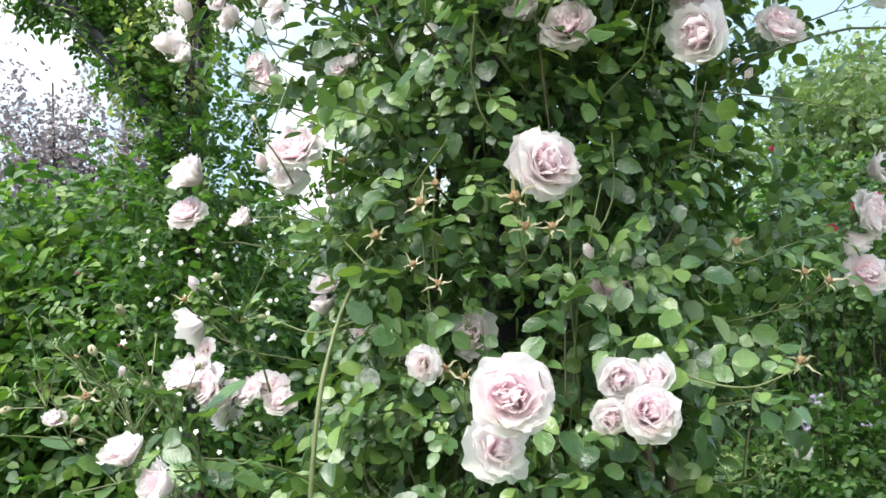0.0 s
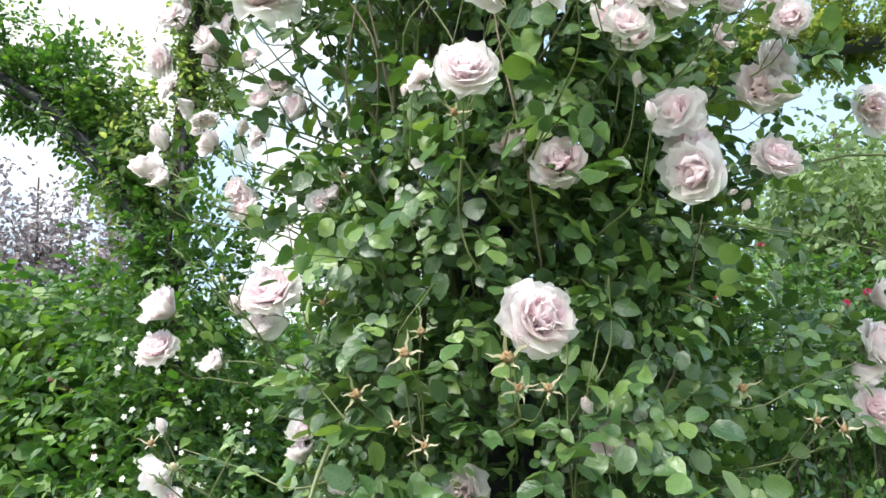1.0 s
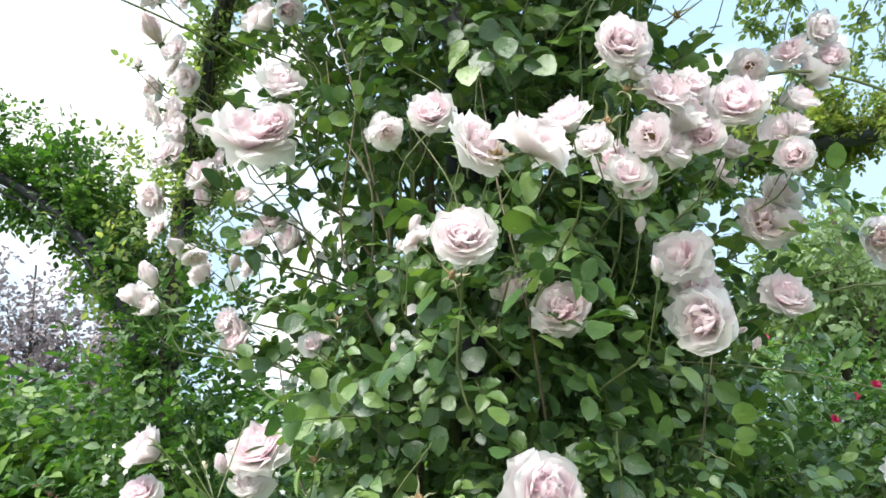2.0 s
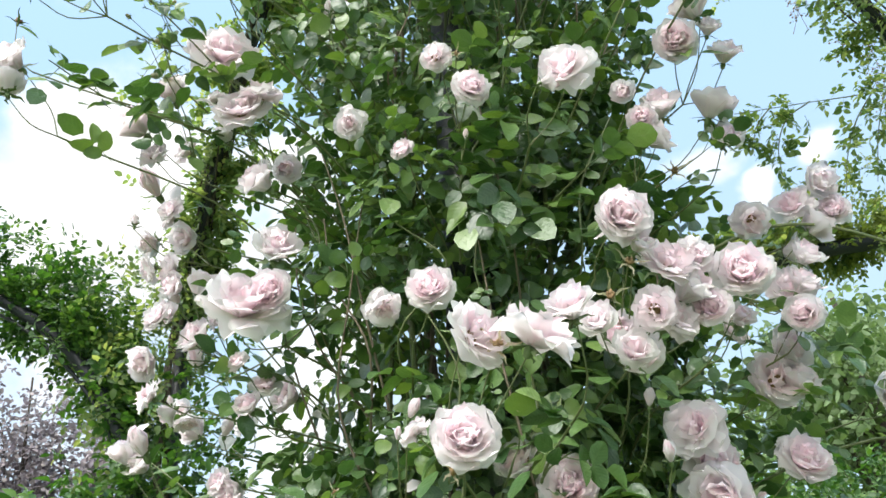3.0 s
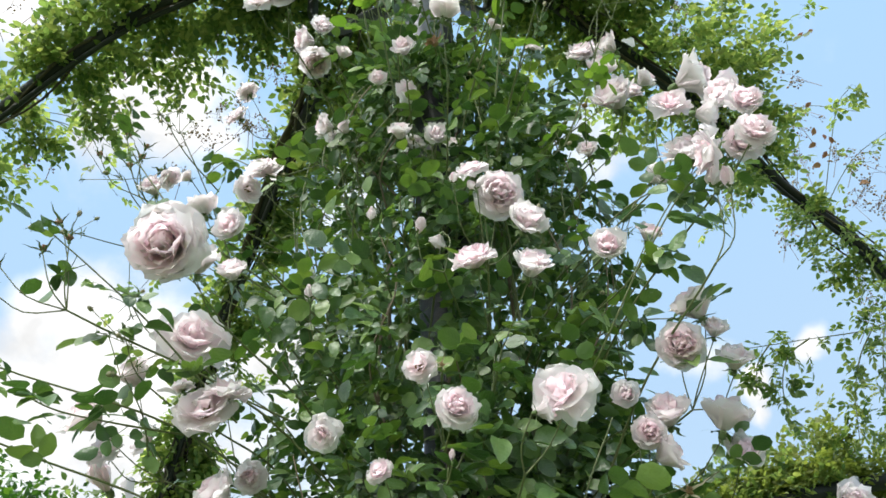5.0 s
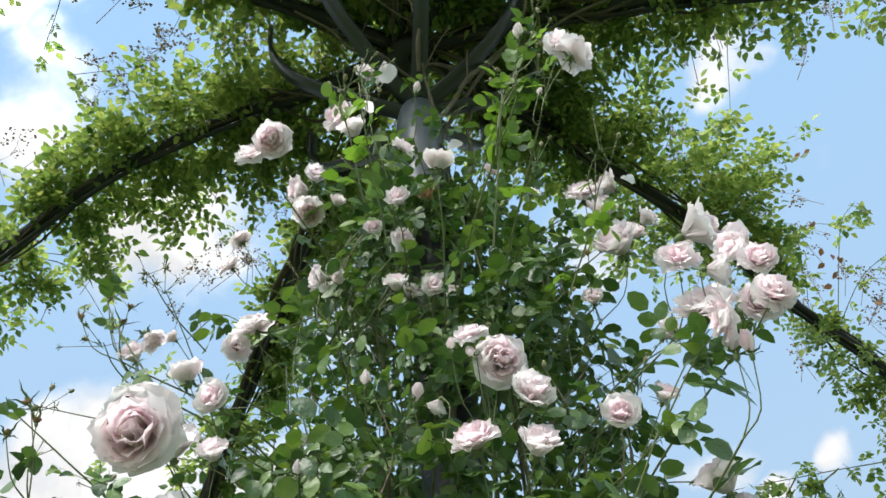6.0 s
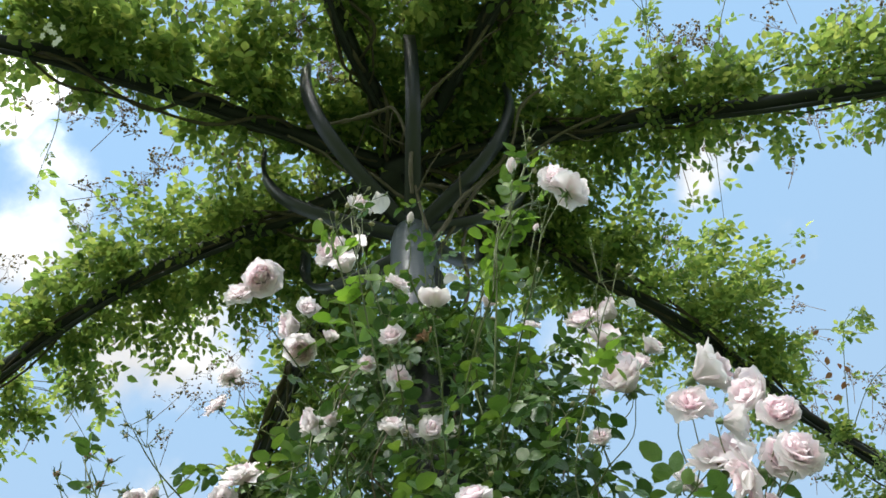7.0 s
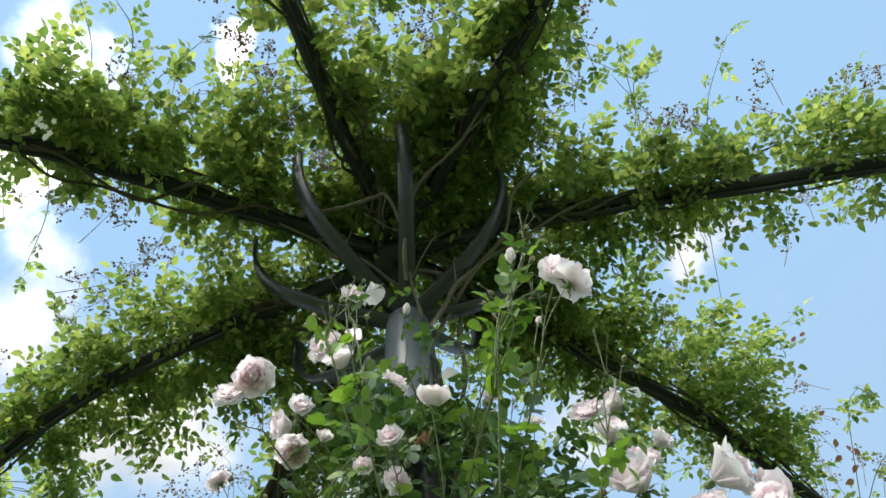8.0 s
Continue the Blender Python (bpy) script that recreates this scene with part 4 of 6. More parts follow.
for pts in ([(0.46, 1.5, 0), (0.44, 1.50, 1.04), (0.48, 1.52, 1.14), (0.51, 1.56, 1.22)], [(0.5, 1.55, 0), (0.47, 1.55, 1.03), (0.53, 1.60, 1.12), (0.59, 1.70, 1.18)], [(0.42, 1.45, 0), (0.39, 1.45, 1.05), (0.42, 1.50, 1.15), (0.44, 1.60, 1.23)]):
    part("cane", under(rose, tube(pts, 0.011, 0.006, 24, 8, 0.06)), M_OLDCANE, rose, "brown woody rose cane")


# ---- blooms ----
def petal_sheet(width, length, a0, a1, r0, z0, cup, wave, seed, nu=9, nv=7):
    """One petal of a unit flower whose axis is +z, standing at +x: triangles in quads."""
    V = []
    rho, h = r0, z0
    rows = []
    for j in range(nv):
        v = 1 - (1 - j / (nv - 1)) ** 1.35
        al = radians(a0 + (a1 - a0) * v ** 1.4)
        if j:
            rho += length * (v - rows[-1][3]) * math.sin(al)
            h += length * (v - rows[-1][3]) * math.cos(al)
        rows.append((rho, h, al, v))
    for rho, h, al, v in rows:
        w = width * (0.30 + 1.3 * v - 0.62 * v ** 3) * math.sqrt(1 - (max(0.0, v - 0.42) / 0.58 * 0.72) ** 3)
        for i in range(nu):
            u = -1 + 2 * i / (nu - 1)
            tipcut = length * (0.08 * u * u * v ** 2 + 0.19 * u ** 6 * v ** 3 - 0.03 * math.cos(u * 5 + seed) * v ** 3)
            t = u * w * 0.5
            rip = wave * math.sin(u * 3.3 + seed) * v * v + wave * 0.8 * math.sin(u * 8.0 + seed * 2.3) * v ** 4
            x = rho - cup * u * u * w * math.cos(al) - tipcut * math.sin(al) + rip * math.cos(al)
            z = h + cup * u * u * w * math.sin(al) - tipcut * math.cos(al) + rip * math.sin(al)
            V.append((x, t, z))
    F = [[j * nu + i, j * nu + i + 1, (j + 1) * nu + i + 1, (j + 1) * nu + i] for j in range(nv - 1) for i in range(nu - 1)]
    return np.array(V), np.array(F)


def spun(data, deg):
    v, f = data
    c, s = math.cos(radians(deg)), math.sin(radians(deg))
    return np.stack([v[:, 0] * c - v[:, 1] * s, v[:, 0] * s + v[:, 1] * c, v[:, 2]], 1), f


# rings: count, width, length, opening angles at foot and tip, foot radius, cup, wave
FORMS = {
    "full": ([(7, 0.76, 0.50, 52, 88, 0.03, 0.10, 0.05), (6, 0.72, 0.50, 42, 66, 0.03, 0.14, 0.05)],
             [(6, 0.62, 0.49, 34, 42, 0.04, 0.18, 0.045), (5, 0.56, 0.48, 28, 18, 0.04, 0.22, 0.04), (5, 0.48, 0.46, 22, -6, 0.04, 0.24, 0.03), (4, 0.38, 0.45, 18, -34, 0.03, 0.26, 0.02)]),
    "half": ([(5, 0.72, 0.56, 34, 62, 0.03, 0.18, 0.05), (5, 0.64, 0.57, 28, 32, 0.03, 0.2, 0.04)], [(5, 0.54, 0.57, 24, 4, 0.04, 0.24, 0.03), (4, 0.44, 0.55, 20, -32, 0.04, 0.26, 0.02)]),
    "loose": ([(6, 0.96, 0.50, 58, 100, 0.03, 0.10, 0.055), (5, 0.90, 0.48, 40, 74, 0.03, 0.14, 0.055)], [(4, 0.66, 0.46, 24, 48, 0.05, 0.16, 0.05), (3, 0.46, 0.42, 12, 16, 0.04, 0.18, 0.06)]),
    "bud": ([(4, 0.40, 0.66, 34, -38, 0.04, 0.24, 0.012)], [(3, 0.34, 0.66, 26, -34, 0.03, 0.26, 0.0)]),
    "brown": ([(5, 0.45, 0.6, 30, 75, 0.03, 0.25, 0.08)], [(4, 0.4, 0.5, 10, 40, 0.03, 0.3, 0.06)]),
}


def ball(r, z, squash=1.0, sides=8, rows=5):
    return lathe([(r * math.sin(math.pi * i / rows), z - r * squash * math.cos(math.pi * i / rows)) for i in range(rows + 1)], sides)


def calyx_data(back, size=0.42):
    """Green cup under the flower with five narrow sepals growing out of its rim."""
    sides, first = 10, 0.6 if size > 0.45 else 0.9
    V, F = lathe([(0.012, -0.17), (0.05, -0.15), (0.07, -0.07), (0.062, -0.01)], sides)
    V, F = [tuple(v) for v in V], [list(q) for q in F]
    rim = 3 * sides
    for i in range(5):
        a = 2 * math.pi * (2 * i + 0.5) / sides
        u, s = np.array((math.cos(a), math.sin(a), 0)), np.array((-math.sin(a), math.cos(a), 0))
        ln, end = size * (0.6 + 0.14 * (i * 2 % 5)), back + (30 if size > 0.45 else 8) * math.sin(2.4 * i + size * 9)
        p = np.array((0, 0, -0.01)) + u * 0.06
        last = (rim + 2 * i, rim + 2 * i + 1)
        for j in range(1, 6):
            al = radians(back * first + (end - back * first) * j / 5)
            p = p + (u * math.sin(al) + np.array((0, 0, math.cos(al)))) * ln / 5
            w = 0.062 * (1 - (j / 5) ** 1.3) + 0.004
            sway = s * 0.035 * math.sin(1.9 * j + 2.7 * i)
            V += [tuple(p - s * w + sway), tuple(p + s * w + sway)]
            F.append([last[0], last[1], len(V) - 1, len(V) - 2])
            last = (len(V) - 2, len(V) - 1)
    V.append((0, 0, 0.01))
    top = len(V) - 1
    F += [[rim + k, rim + (k + 1) % sides, top, top] for k in range(sides)]
    return np.array(V), F


def rolled(rs, height, wide):
    """The rolled petals at a rose's heart: one spiral sheet."""
    V, m, rows = [], 44, 5
    for j in range(rows):
        h = j / (rows - 1)
        for i in range(m):
            s = i / (m - 1)
            a = s * 4.6 * math.pi
            r = wide * (0.012 + 0.105 * s) * (0.55 + 0.75 * h - 0.35 * h ** 3) * (1 + 0.06 * math.sin(a * 2.6 + 1))
            V.append((r * math.cos(a), r * math.sin(a), h * height * (0.92 + 0.06 * math.sin(a * 1.7) * h)))
    F = [[j * m + i, j * m + i + 1, (j + 1) * m + i + 1, (j + 1) * m + i] for j in range(rows - 1) for i in range(m - 1)]
    return np.array(V), np.array(F)


def tuft_dome(rs):
    """A dense tuft of stamens: one spiky dome."""
    v, f = lathe([(0.06, 0.0), (0.11, 0.06), (0.11, 0.12), (0.08, 0.15), (0.04, 0.16), (0.0, 0.13)], 18)
    v = v.copy()
    for i in range(len(v)):
        v[i] *= rs.uniform(0.9, 1.7)
    return v, f


MASTERS = {}
for kind, (outer, inner) in FORMS.items():
    for variant in range(3):
        rs = random.Random(kind + str(variant))
        petals, hearts = [], []
        for ring in (*outer, *inner):
            cnt, w, ln, a0, a1, r0, cup, wave = ring
            rough_ = 1.8 if kind == "loose" else 1.0
            for i in range(cnt):
                data = spun(petal_sheet(w * rs.uniform(0.9, 1.1), ln * rs.uniform(0.9, 1.06), a0 + rs.uniform(-6, 6) * rough_, a1 + rs.uniform(-14, 14) * rough_, r0, 0, cup, wave * rs.uniform(0.6, 1.6), rs.uniform(0, 6)),
                            i * 360 / cnt + rs.uniform(-14, 14) * rough_ + 37 * len(petals + hearts))
                if ring in outer:
                    if kind == "loose" and rs.random() < 0.18:
                        continue
                    petals.append(mesh_of("petal", *data))
                else:
                    hearts.append(mesh_of("petal", *data))
        core = mesh_of("bloom", *(tuft_dome(rs) if kind == "brown" or (kind == "loose" and variant < 2) else rolled(rs, 0.37 if kind == "full" else 0.44, 0.55 if kind == "bud" else 0.68)))
        core.materials.append(M_STAMEN if kind == "brown" or (kind == "loose" and variant < 2) else M_HEART)
        cupd = calyx_data({"full": 120, "half": 110, "loose": 125, "bud": 70, "brown": 100}[kind], 0.34)
        cal = mesh_of("calyx", *cupd)
        cal.materials.append(M_GREENCUP)
        for me in petals:
            me.materials.append(M_BROWN if kind == "brown" else M_PETAL)
        for me in hearts:
            me.materials.append(M_BROWN if kind == "brown" else M_HEART)
        MASTERS[kind, variant] = (core, petals + hearts, cal)
for variant in range(3):
    rs = random.Random(variant)
    for kind, back in (("spent", 75 + 10 * variant), ("dead", 30 + 25 * variant)):
        cupd = calyx_data(back, 0.78)
        core = mesh_of("spent_bloom", *tuft_dome(rs))
        core.materials.append(M_STAMEN if kind == "spent" else M_BROWN)
        fn = mesh_of("sepal", *cupd)
        fn.materials.append(M_SEPAL if kind == "spent" else M_GREENCUP)
        MASTERS[kind, variant] = (core, [], fn)
single = mesh_of("petal", *petal_sheet(0.7, 0.9, 60, 110, 0.0, 0.0, 0.12, 0.06, 1.0))
single.materials.append(M_PETAL)
count = 0
LABELS = {"full": "fully open pale pink double rose", "half": "half-open blush rose", "loose": "blown white-pink rose losing petals", "bud": "closed pink rosebud", "brown": "withered brown rose",
          "spent": "spent bloom with dry sepals and orange stamens", "dead": "green seed cup with dry sepals", "petal": "single pale petal"}


def bloom(kind, x, y, z, size, az, el):
    """A flower of the climbing rose: size across, facing az (from the front, towards +x) and el upward."""
    global count
    count += 1
    rs = random.Random(count)
    f = Vector((math.sin(radians(az)) * math.cos(radians(el)), -math.cos(radians(az)) * math.cos(radians(el)), math.sin(radians(el))))
    q = f.to_track_quat("Z", "Y").to_matrix().to_4x4() @ Matrix.Rotation(rs.uniform(0, 6.3), 4, "Z")
    at = Vector((x, y, z))
    unit_size = {"full": 0.92, "half": 0.70, "loose": 0.86, "bud": 0.55, "brown": 0.85, "spent": 1.0, "dead": 0.85, "petal": 0.8}[kind]
    s = size / unit_size
    low = at - f * (0.2 * s)
    m = Matrix.Translation(low - rose.location) @ q @ Matrix.Diagonal((s, s, s, 1))
    if kind == "petal":
        ob = part("petal", single, None, rose, LABELS[kind])
        ob.matrix_basis = m
        return
    core, petals, cal = MASTERS[kind, count % 3]
    ob = part("bloom" if kind not in ("spent", "dead") else "spent_bloom", core, None, rose, LABELS[kind])
    ob.matrix_basis = m
    for me in petals:
        part("petal", me, None, ob)
    part("calyx", cal, None, ob)
    FEET.append((low - f * (0.16 * s), f, kind))


FEET = []
bloom("full", 0.107, 0.980, 1.246, 0.096, -5, 12)
bloom("loose", 0.092, 1.020, 1.179, 0.068, 21, 23)
bloom("full", 0.186, 1.170, 1.574, 0.107, 24, 10)
bloom("petal", 0.183, 1.160, 1.525, 0.050, 42, 44)
bloom("full", 0.309, 1.120, 1.211, 0.078, 3, 14)
bloom("half", 0.281, 1.180, 1.257, 0.053, -7, -6)
bloom("half", 0.340, 1.180, 1.257, 0.050, -37, 21)
bloom("half", 0.263, 1.160, 1.203, 0.044, -10, -4)
bloom("loose", 0.331, 1.380, 1.408, 0.080, 7, 50)
bloom("loose", 0.002, 1.050, 1.284, 0.040, -25, -19)
bloom("spent", 0.029, 1.050, 1.278, 0.033, -7, 5)
bloom("spent", 0.056, 1.100, 1.267, 0.027, 6, 23)
bloom("half", -0.202, 1.600, 1.432, 0.052, -18, 44)
bloom("half", -0.208, 1.600, 1.392, 0.048, -66, 69)
bloom("half", -0.126, 1.650, 1.329, 0.057, -41, 3)
bloom("bud", -0.172, 1.650, 1.290, 0.047, -37, 69)
bloom("loose", 0.083, 1.400, 1.330, 0.071, -36, 2)
bloom("half", -0.481, 1.660, 1.366, 0.067, -109, -24)
bloom("half", -0.469, 1.600, 1.255, 0.081, -33, 57)
bloom("full", -0.427, 1.580, 1.244, 0.082, -56, 13)
bloom("half", -0.409, 1.600, 1.214, 0.069, -28, 43)
bloom("loose", -0.357, 1.600, 1.231, 0.059, -59, 34)
bloom("loose", -0.319, 1.620, 1.240, 0.059, 17, 37)
bloom("half", -0.294, 1.600, 1.203, 0.053, 6, 43)
bloom("loose", -0.406, 1.620, 1.180, 0.054, -117, 45)
bloom("bud", -0.499, 1.700, 1.449, 0.033, -63, 68)
bloom("spent", -0.522, 1.700, 1.426, 0.041, -11, 45)
bloom("loose", -0.464, 1.660, 1.315, 0.042, -30, 11)
bloom("half", -0.517, 1.720, 1.696, 0.079, -64, 36)
bloom("full", -0.525, 1.720, 1.613, 0.086, -16, 40)
bloom("full", -0.228, 1.380, 1.660, 0.098, -14, 35)
bloom("half", -0.244, 1.400, 1.600, 0.054, -2, 53)
bloom("petal", -0.200, 1.380, 1.612, 0.047, 5, -7)
bloom("bud", -0.288, 1.400, 1.638, 0.033, -14, 51)
bloom("half", -0.345, 1.500, 1.558, 0.042, -49, 38)
bloom("spent", -0.262, 1.400, 1.619, 0.029, -11, 21)
bloom("half", -0.616, 1.850, 2.048, 0.066, -110, 72)
bloom("half", -0.583, 1.850, 2.026, 0.057, -49, 35)
bloom("petal", -0.606, 1.850, 2.097, 0.035, -92, 50)
bloom("half", -0.354, 1.750, 1.916, 0.064, -32, 28)
bloom("loose", -0.387, 1.750, 1.965, 0.055, -45, 12)
bloom("half", -0.355, 1.750, 1.951, 0.052, -54, -19)
bloom("petal", -0.396, 1.750, 2.038, 0.045, -33, -22)
bloom("loose", -0.341, 1.750, 2.091, 0.053, -77, 31)
bloom("half", -0.230, 1.650, 2.110, 0.062, -48, 5)
bloom("petal", -0.184, 1.650, 2.083, 0.042, -6, 43)
bloom("half", -0.441, 1.750, 2.069, 0.053, -100, 38)
bloom("half", -0.472, 1.750, 2.116, 0.041, -24, 3)
bloom("bud", -0.501, 1.750, 2.137, 0.022, -109, 70)
bloom("half", -0.138, 1.500, 1.866, 0.032, -54, 47)
bloom("petal", -0.311, 1.700, 2.070, 0.038, -37, 14)
bloom("petal", -0.219, 1.500, 1.557, 0.041, 7, 7)
bloom("half", 1.021, 1.750, 1.688, 0.071, 38, 8)
bloom("full", 0.967, 1.700, 1.577, 0.110, 41, 7)
bloom("full", 0.945, 1.700, 1.447, 0.092, 2, 15)
bloom("half", 0.933, 1.720, 1.524, 0.070, 78, -58)
bloom("full", 0.686, 1.450, 1.902, 0.093, 12, 24)
bloom("half", 0.479, 1.300, 1.826, 0.088, -39, -2)
bloom("full", 0.481, 1.320, 1.877, 0.086, 12, 11)
bloom("full", 0.258, 1.330, 1.860, 0.092, -12, 15)
bloom("half", 0.188, 1.350, 1.897, 0.061, -36, 39)
bloom("petal", 0.030, 1.380, 1.883, 0.028, -136, 43)
bloom("bud", 0.614, 1.500, 1.852, 0.018, 47, 14)
bloom("bud", 0.637, 1.500, 1.823, 0.027, 88, 59)
bloom("half", -0.163, 1.500, 1.850, 0.039, -13, 3)
bloom("bud", -0.011, 1.400, 1.815, 0.019, -47, 63)
bloom("spent", -0.409, 1.000, 1.256, 0.034, 6, 22)
bloom("half", -0.445, 1.000, 1.226, 0.023, 23, 50)
bloom("bud", -0.386, 1.050, 1.280, 0.014, 50, 68)
bloom("dead", -0.445, 1.050, 1.304, 0.018, 7, 54)
bloom("half", -0.339, 0.950, 1.189, 0.042, -26, 60)
bloom("half", -0.296, 0.950, 1.154, 0.045, -54, 20)
bloom("half", 0.548, 1.200, 1.146, 0.024, 13, 13)
bloom("petal", 0.525, 1.200, 1.159, 0.020, 87, 69)
bloom("spent", -0.074, 1.220, 1.481, 0.045, -16, 18)
bloom("spent", -0.005, 1.280, 1.544, 0.048, -18, 20)
bloom("spent", 0.021, 1.300, 1.579, 0.038, -3, 30)
bloom("spent", 0.133, 1.120, 1.518, 0.052, -19, 19)
bloom("spent", 0.151, 1.150, 1.480, 0.040, -6, 23)
bloom("spent", 0.191, 1.150, 1.479, 0.038, -1, 40)
bloom("spent", -0.017, 1.250, 1.439, 0.032, -12, 33)
bloom("spent", 0.022, 1.250, 1.407, 0.035, -12, 13)
bloom("spent", 0.130, 1.350, 1.729, 0.038, 9, 6)
bloom("spent", -0.144, 1.400, 1.646, 0.035, -6, 34)
bloom("spent", 0.555, 1.400, 1.483, 0.047, 14, 9)
bloom("spent", 0.672, 1.400, 1.427, 0.037, 9, 14)
bloom("spent", 0.715, 1.400, 1.412, 0.042, 16, 14)
bloom("spent", 0.538, 1.150, 1.278, 0.039, 0, 13)
bloom("spent", 0.331, 1.380, 1.813, 0.039, 5, 10)
bloom("bud", 0.273, 1.300, 1.453, 0.025, -64, 63)
bloom("spent", -0.114, 1.450, 1.886, 0.029, -7, 5)
bloom("loose", -0.011, 1.150, 2.090, 0.044, 29, -39)
bloom("loose", 0.110, 1.000, 1.990, 0.074, 43, 15)
bloom("spent", 0.134, 1.000, 1.977, 0.044, 12, 5)
bloom("loose", 0.179, 0.980, 1.983, 0.082, 67, 61)
bloom("half", 0.282, 1.100, 2.036, 0.044, -17, 17)
bloom("loose", 0.368, 1.120, 2.059, 0.054, -37, -14)
bloom("half", 0.432, 1.150, 2.096, 0.061, 56, 41)
bloom("half", 0.338, 1.150, 2.008, 0.049, 3, 15)
bloom("full", 0.087, 1.000, 1.867, 0.078, 2, 12)
bloom("loose", 0.029, 1.080, 1.897, 0.034, -101, 59)
bloom("spent", 0.075, 1.080, 1.845, 0.034, 20, 1)
bloom("spent", 0.162, 1.150, 1.940, 0.021, -3, 11)
bloom("loose", 0.449, 1.280, 1.926, 0.074, -28, 11)
bloom("loose", 0.672, 1.450, 2.042, 0.085, 8, 10)
bloom("half", 0.702, 1.450, 2.099, 0.071, 17, 1)
bloom("half", 0.707, 1.450, 2.030, 0.069, 46, 47)
bloom("half", 0.734, 1.400, 2.269, 0.051, 59, -8)
bloom("half", 0.706, 1.380, 2.183, 0.072, -23, 13)
bloom("full", 0.700, 1.380, 2.125, 0.052, 25, 24)
bloom("loose", 0.594, 1.400, 2.123, 0.054, 45, 19)
bloom("half", 0.907, 1.500, 2.029, 0.065, -3, -24)
bloom("loose", 0.922, 1.500, 1.993, 0.050, -1, -15)
bloom("bud", 0.379, 1.250, 1.964, 0.024, 33, 73)
bloom("full", 0.056, 1.130, 2.110, 0.069, -9, 10)
bloom("loose", -0.250, 1.300, 2.172, 0.116, 23, 37)
bloom("full", -0.207, 1.300, 2.190, 0.077, -12, -1)
bloom("half", -0.212, 1.350, 2.292, 0.070, 17, 28)
bloom("half", -0.380, 1.500, 2.183, 0.061, -41, 23)
bloom("half", -0.448, 1.500, 2.232, 0.051, -12, 24)
bloom("half", -0.433, 1.500, 2.295, 0.047, -40, 4)
bloom("half", -0.380, 1.500, 2.284, 0.064, 131, 70)
bloom("loose", -0.490, 1.500, 2.334, 0.052, -66, -26)
bloom("half", -0.509, 1.550, 2.419, 0.047, -36, -38)
bloom("loose", -0.496, 1.600, 2.506, 0.052, -73, 29)
bloom("petal", -0.492, 1.600, 2.577, 0.053, -53, -44)
bloom("half", -0.245, 1.350, 2.433, 0.065, -45, 25)
bloom("half", -0.207, 1.380, 2.478, 0.047, 21, -30)
bloom("loose", -0.281, 1.300, 2.568, 0.084, -2, 25)
bloom("loose", -0.243, 1.300, 2.599, 0.065, 13, 68)
bloom("loose", -0.338, 1.350, 2.745, 0.108, 14, 10)
bloom("petal", -0.261, 1.350, 2.738, 0.056, 39, 35)
bloom("half", -0.468, 1.450, 2.724, 0.067, -26, 53)
bloom("petal", -0.361, 1.400, 2.660, 0.037, 16, 45)
bloom("half", -0.519, 1.420, 2.618, 0.075, -47, 30)
bloom("loose", -0.490, 1.450, 2.572, 0.055, -16, 27)
bloom("bud", -0.529, 1.500, 2.441, 0.027, -144, 78)
bloom("half", -0.693, 1.250, 2.653, 0.063, -26, 15)
bloom("half", -0.691, 1.250, 2.592, 0.053, -118, 70)
bloom("dead", -0.731, 1.300, 2.800, 0.037, 66, 77)
bloom("full", 0.137, 1.120, 2.455, 0.062, 10, -0)
bloom("full", 0.022, 1.220, 2.407, 0.041, -27, 17)
bloom("loose", 0.280, 1.060, 2.442, 0.074, -18, 7)
bloom("half", 0.249, 1.060, 2.414, 0.030, 82, 8)
bloom("loose", 0.084, 1.150, 2.546, 0.044, -20, -11)
bloom("loose", -0.070, 1.250, 2.487, 0.047, -10, -24)
bloom("full", 0.514, 1.180, 2.592, 0.076, -13, -19)
bloom("half", 0.567, 1.200, 2.678, 0.064, -59, 69)
bloom("half", 0.587, 1.200, 2.631, 0.038, 1, 31)
bloom("half", 0.604, 1.200, 2.570, 0.049, 3, 43)
bloom("full", 0.451, 1.250, 2.474, 0.053, -16, -11)
bloom("half", 0.499, 1.280, 2.517, 0.062, -18, 34)
bloom("half", 0.475, 1.270, 2.441, 0.053, 64, 20)
bloom("half", 0.445, 1.300, 2.569, 0.041, -30, -10)
bloom("half", 0.580, 1.250, 2.493, 0.068, 31, 60)
bloom("half", 0.608, 1.280, 2.445, 0.051, 5, 17)
bloom("spent", 0.511, 1.300, 2.396, 0.043, 1, 0)
bloom("full", 0.334, 1.080, 2.189, 0.083, 6, -3)
bloom("petal", 0.300, 1.090, 2.169, 0.033, -81, 49)
bloom("half", 0.356, 1.100, 2.149, 0.035, 24, 36)
bloom("spent", 0.340, 1.100, 2.127, 0.036, -1, 10)
bloom("loose", 0.403, 1.120, 2.132, 0.071, 13, 27)
bloom("half", 0.445, 1.140, 2.146, 0.048, 14, 5)
bloom("full", 0.520, 1.150, 2.124, 0.088, -10, 11)
bloom("full", 0.460, 1.150, 2.069, 0.062, -24, 10)
bloom("loose", 0.403, 1.140, 2.053, 0.062, 27, 18)
bloom("half", 0.521, 1.200, 2.068, 0.038, 15, 26)
bloom("half", 0.330, 1.200, 2.052, 0.054, -4, 8)
bloom("half", 0.368, 1.200, 2.016, 0.054, -24, 7)
bloom("spent", 0.310, 1.120, 2.085, 0.041, -18, 0)
bloom("half", 0.227, 1.000, 2.019, 0.050, -26, 39)
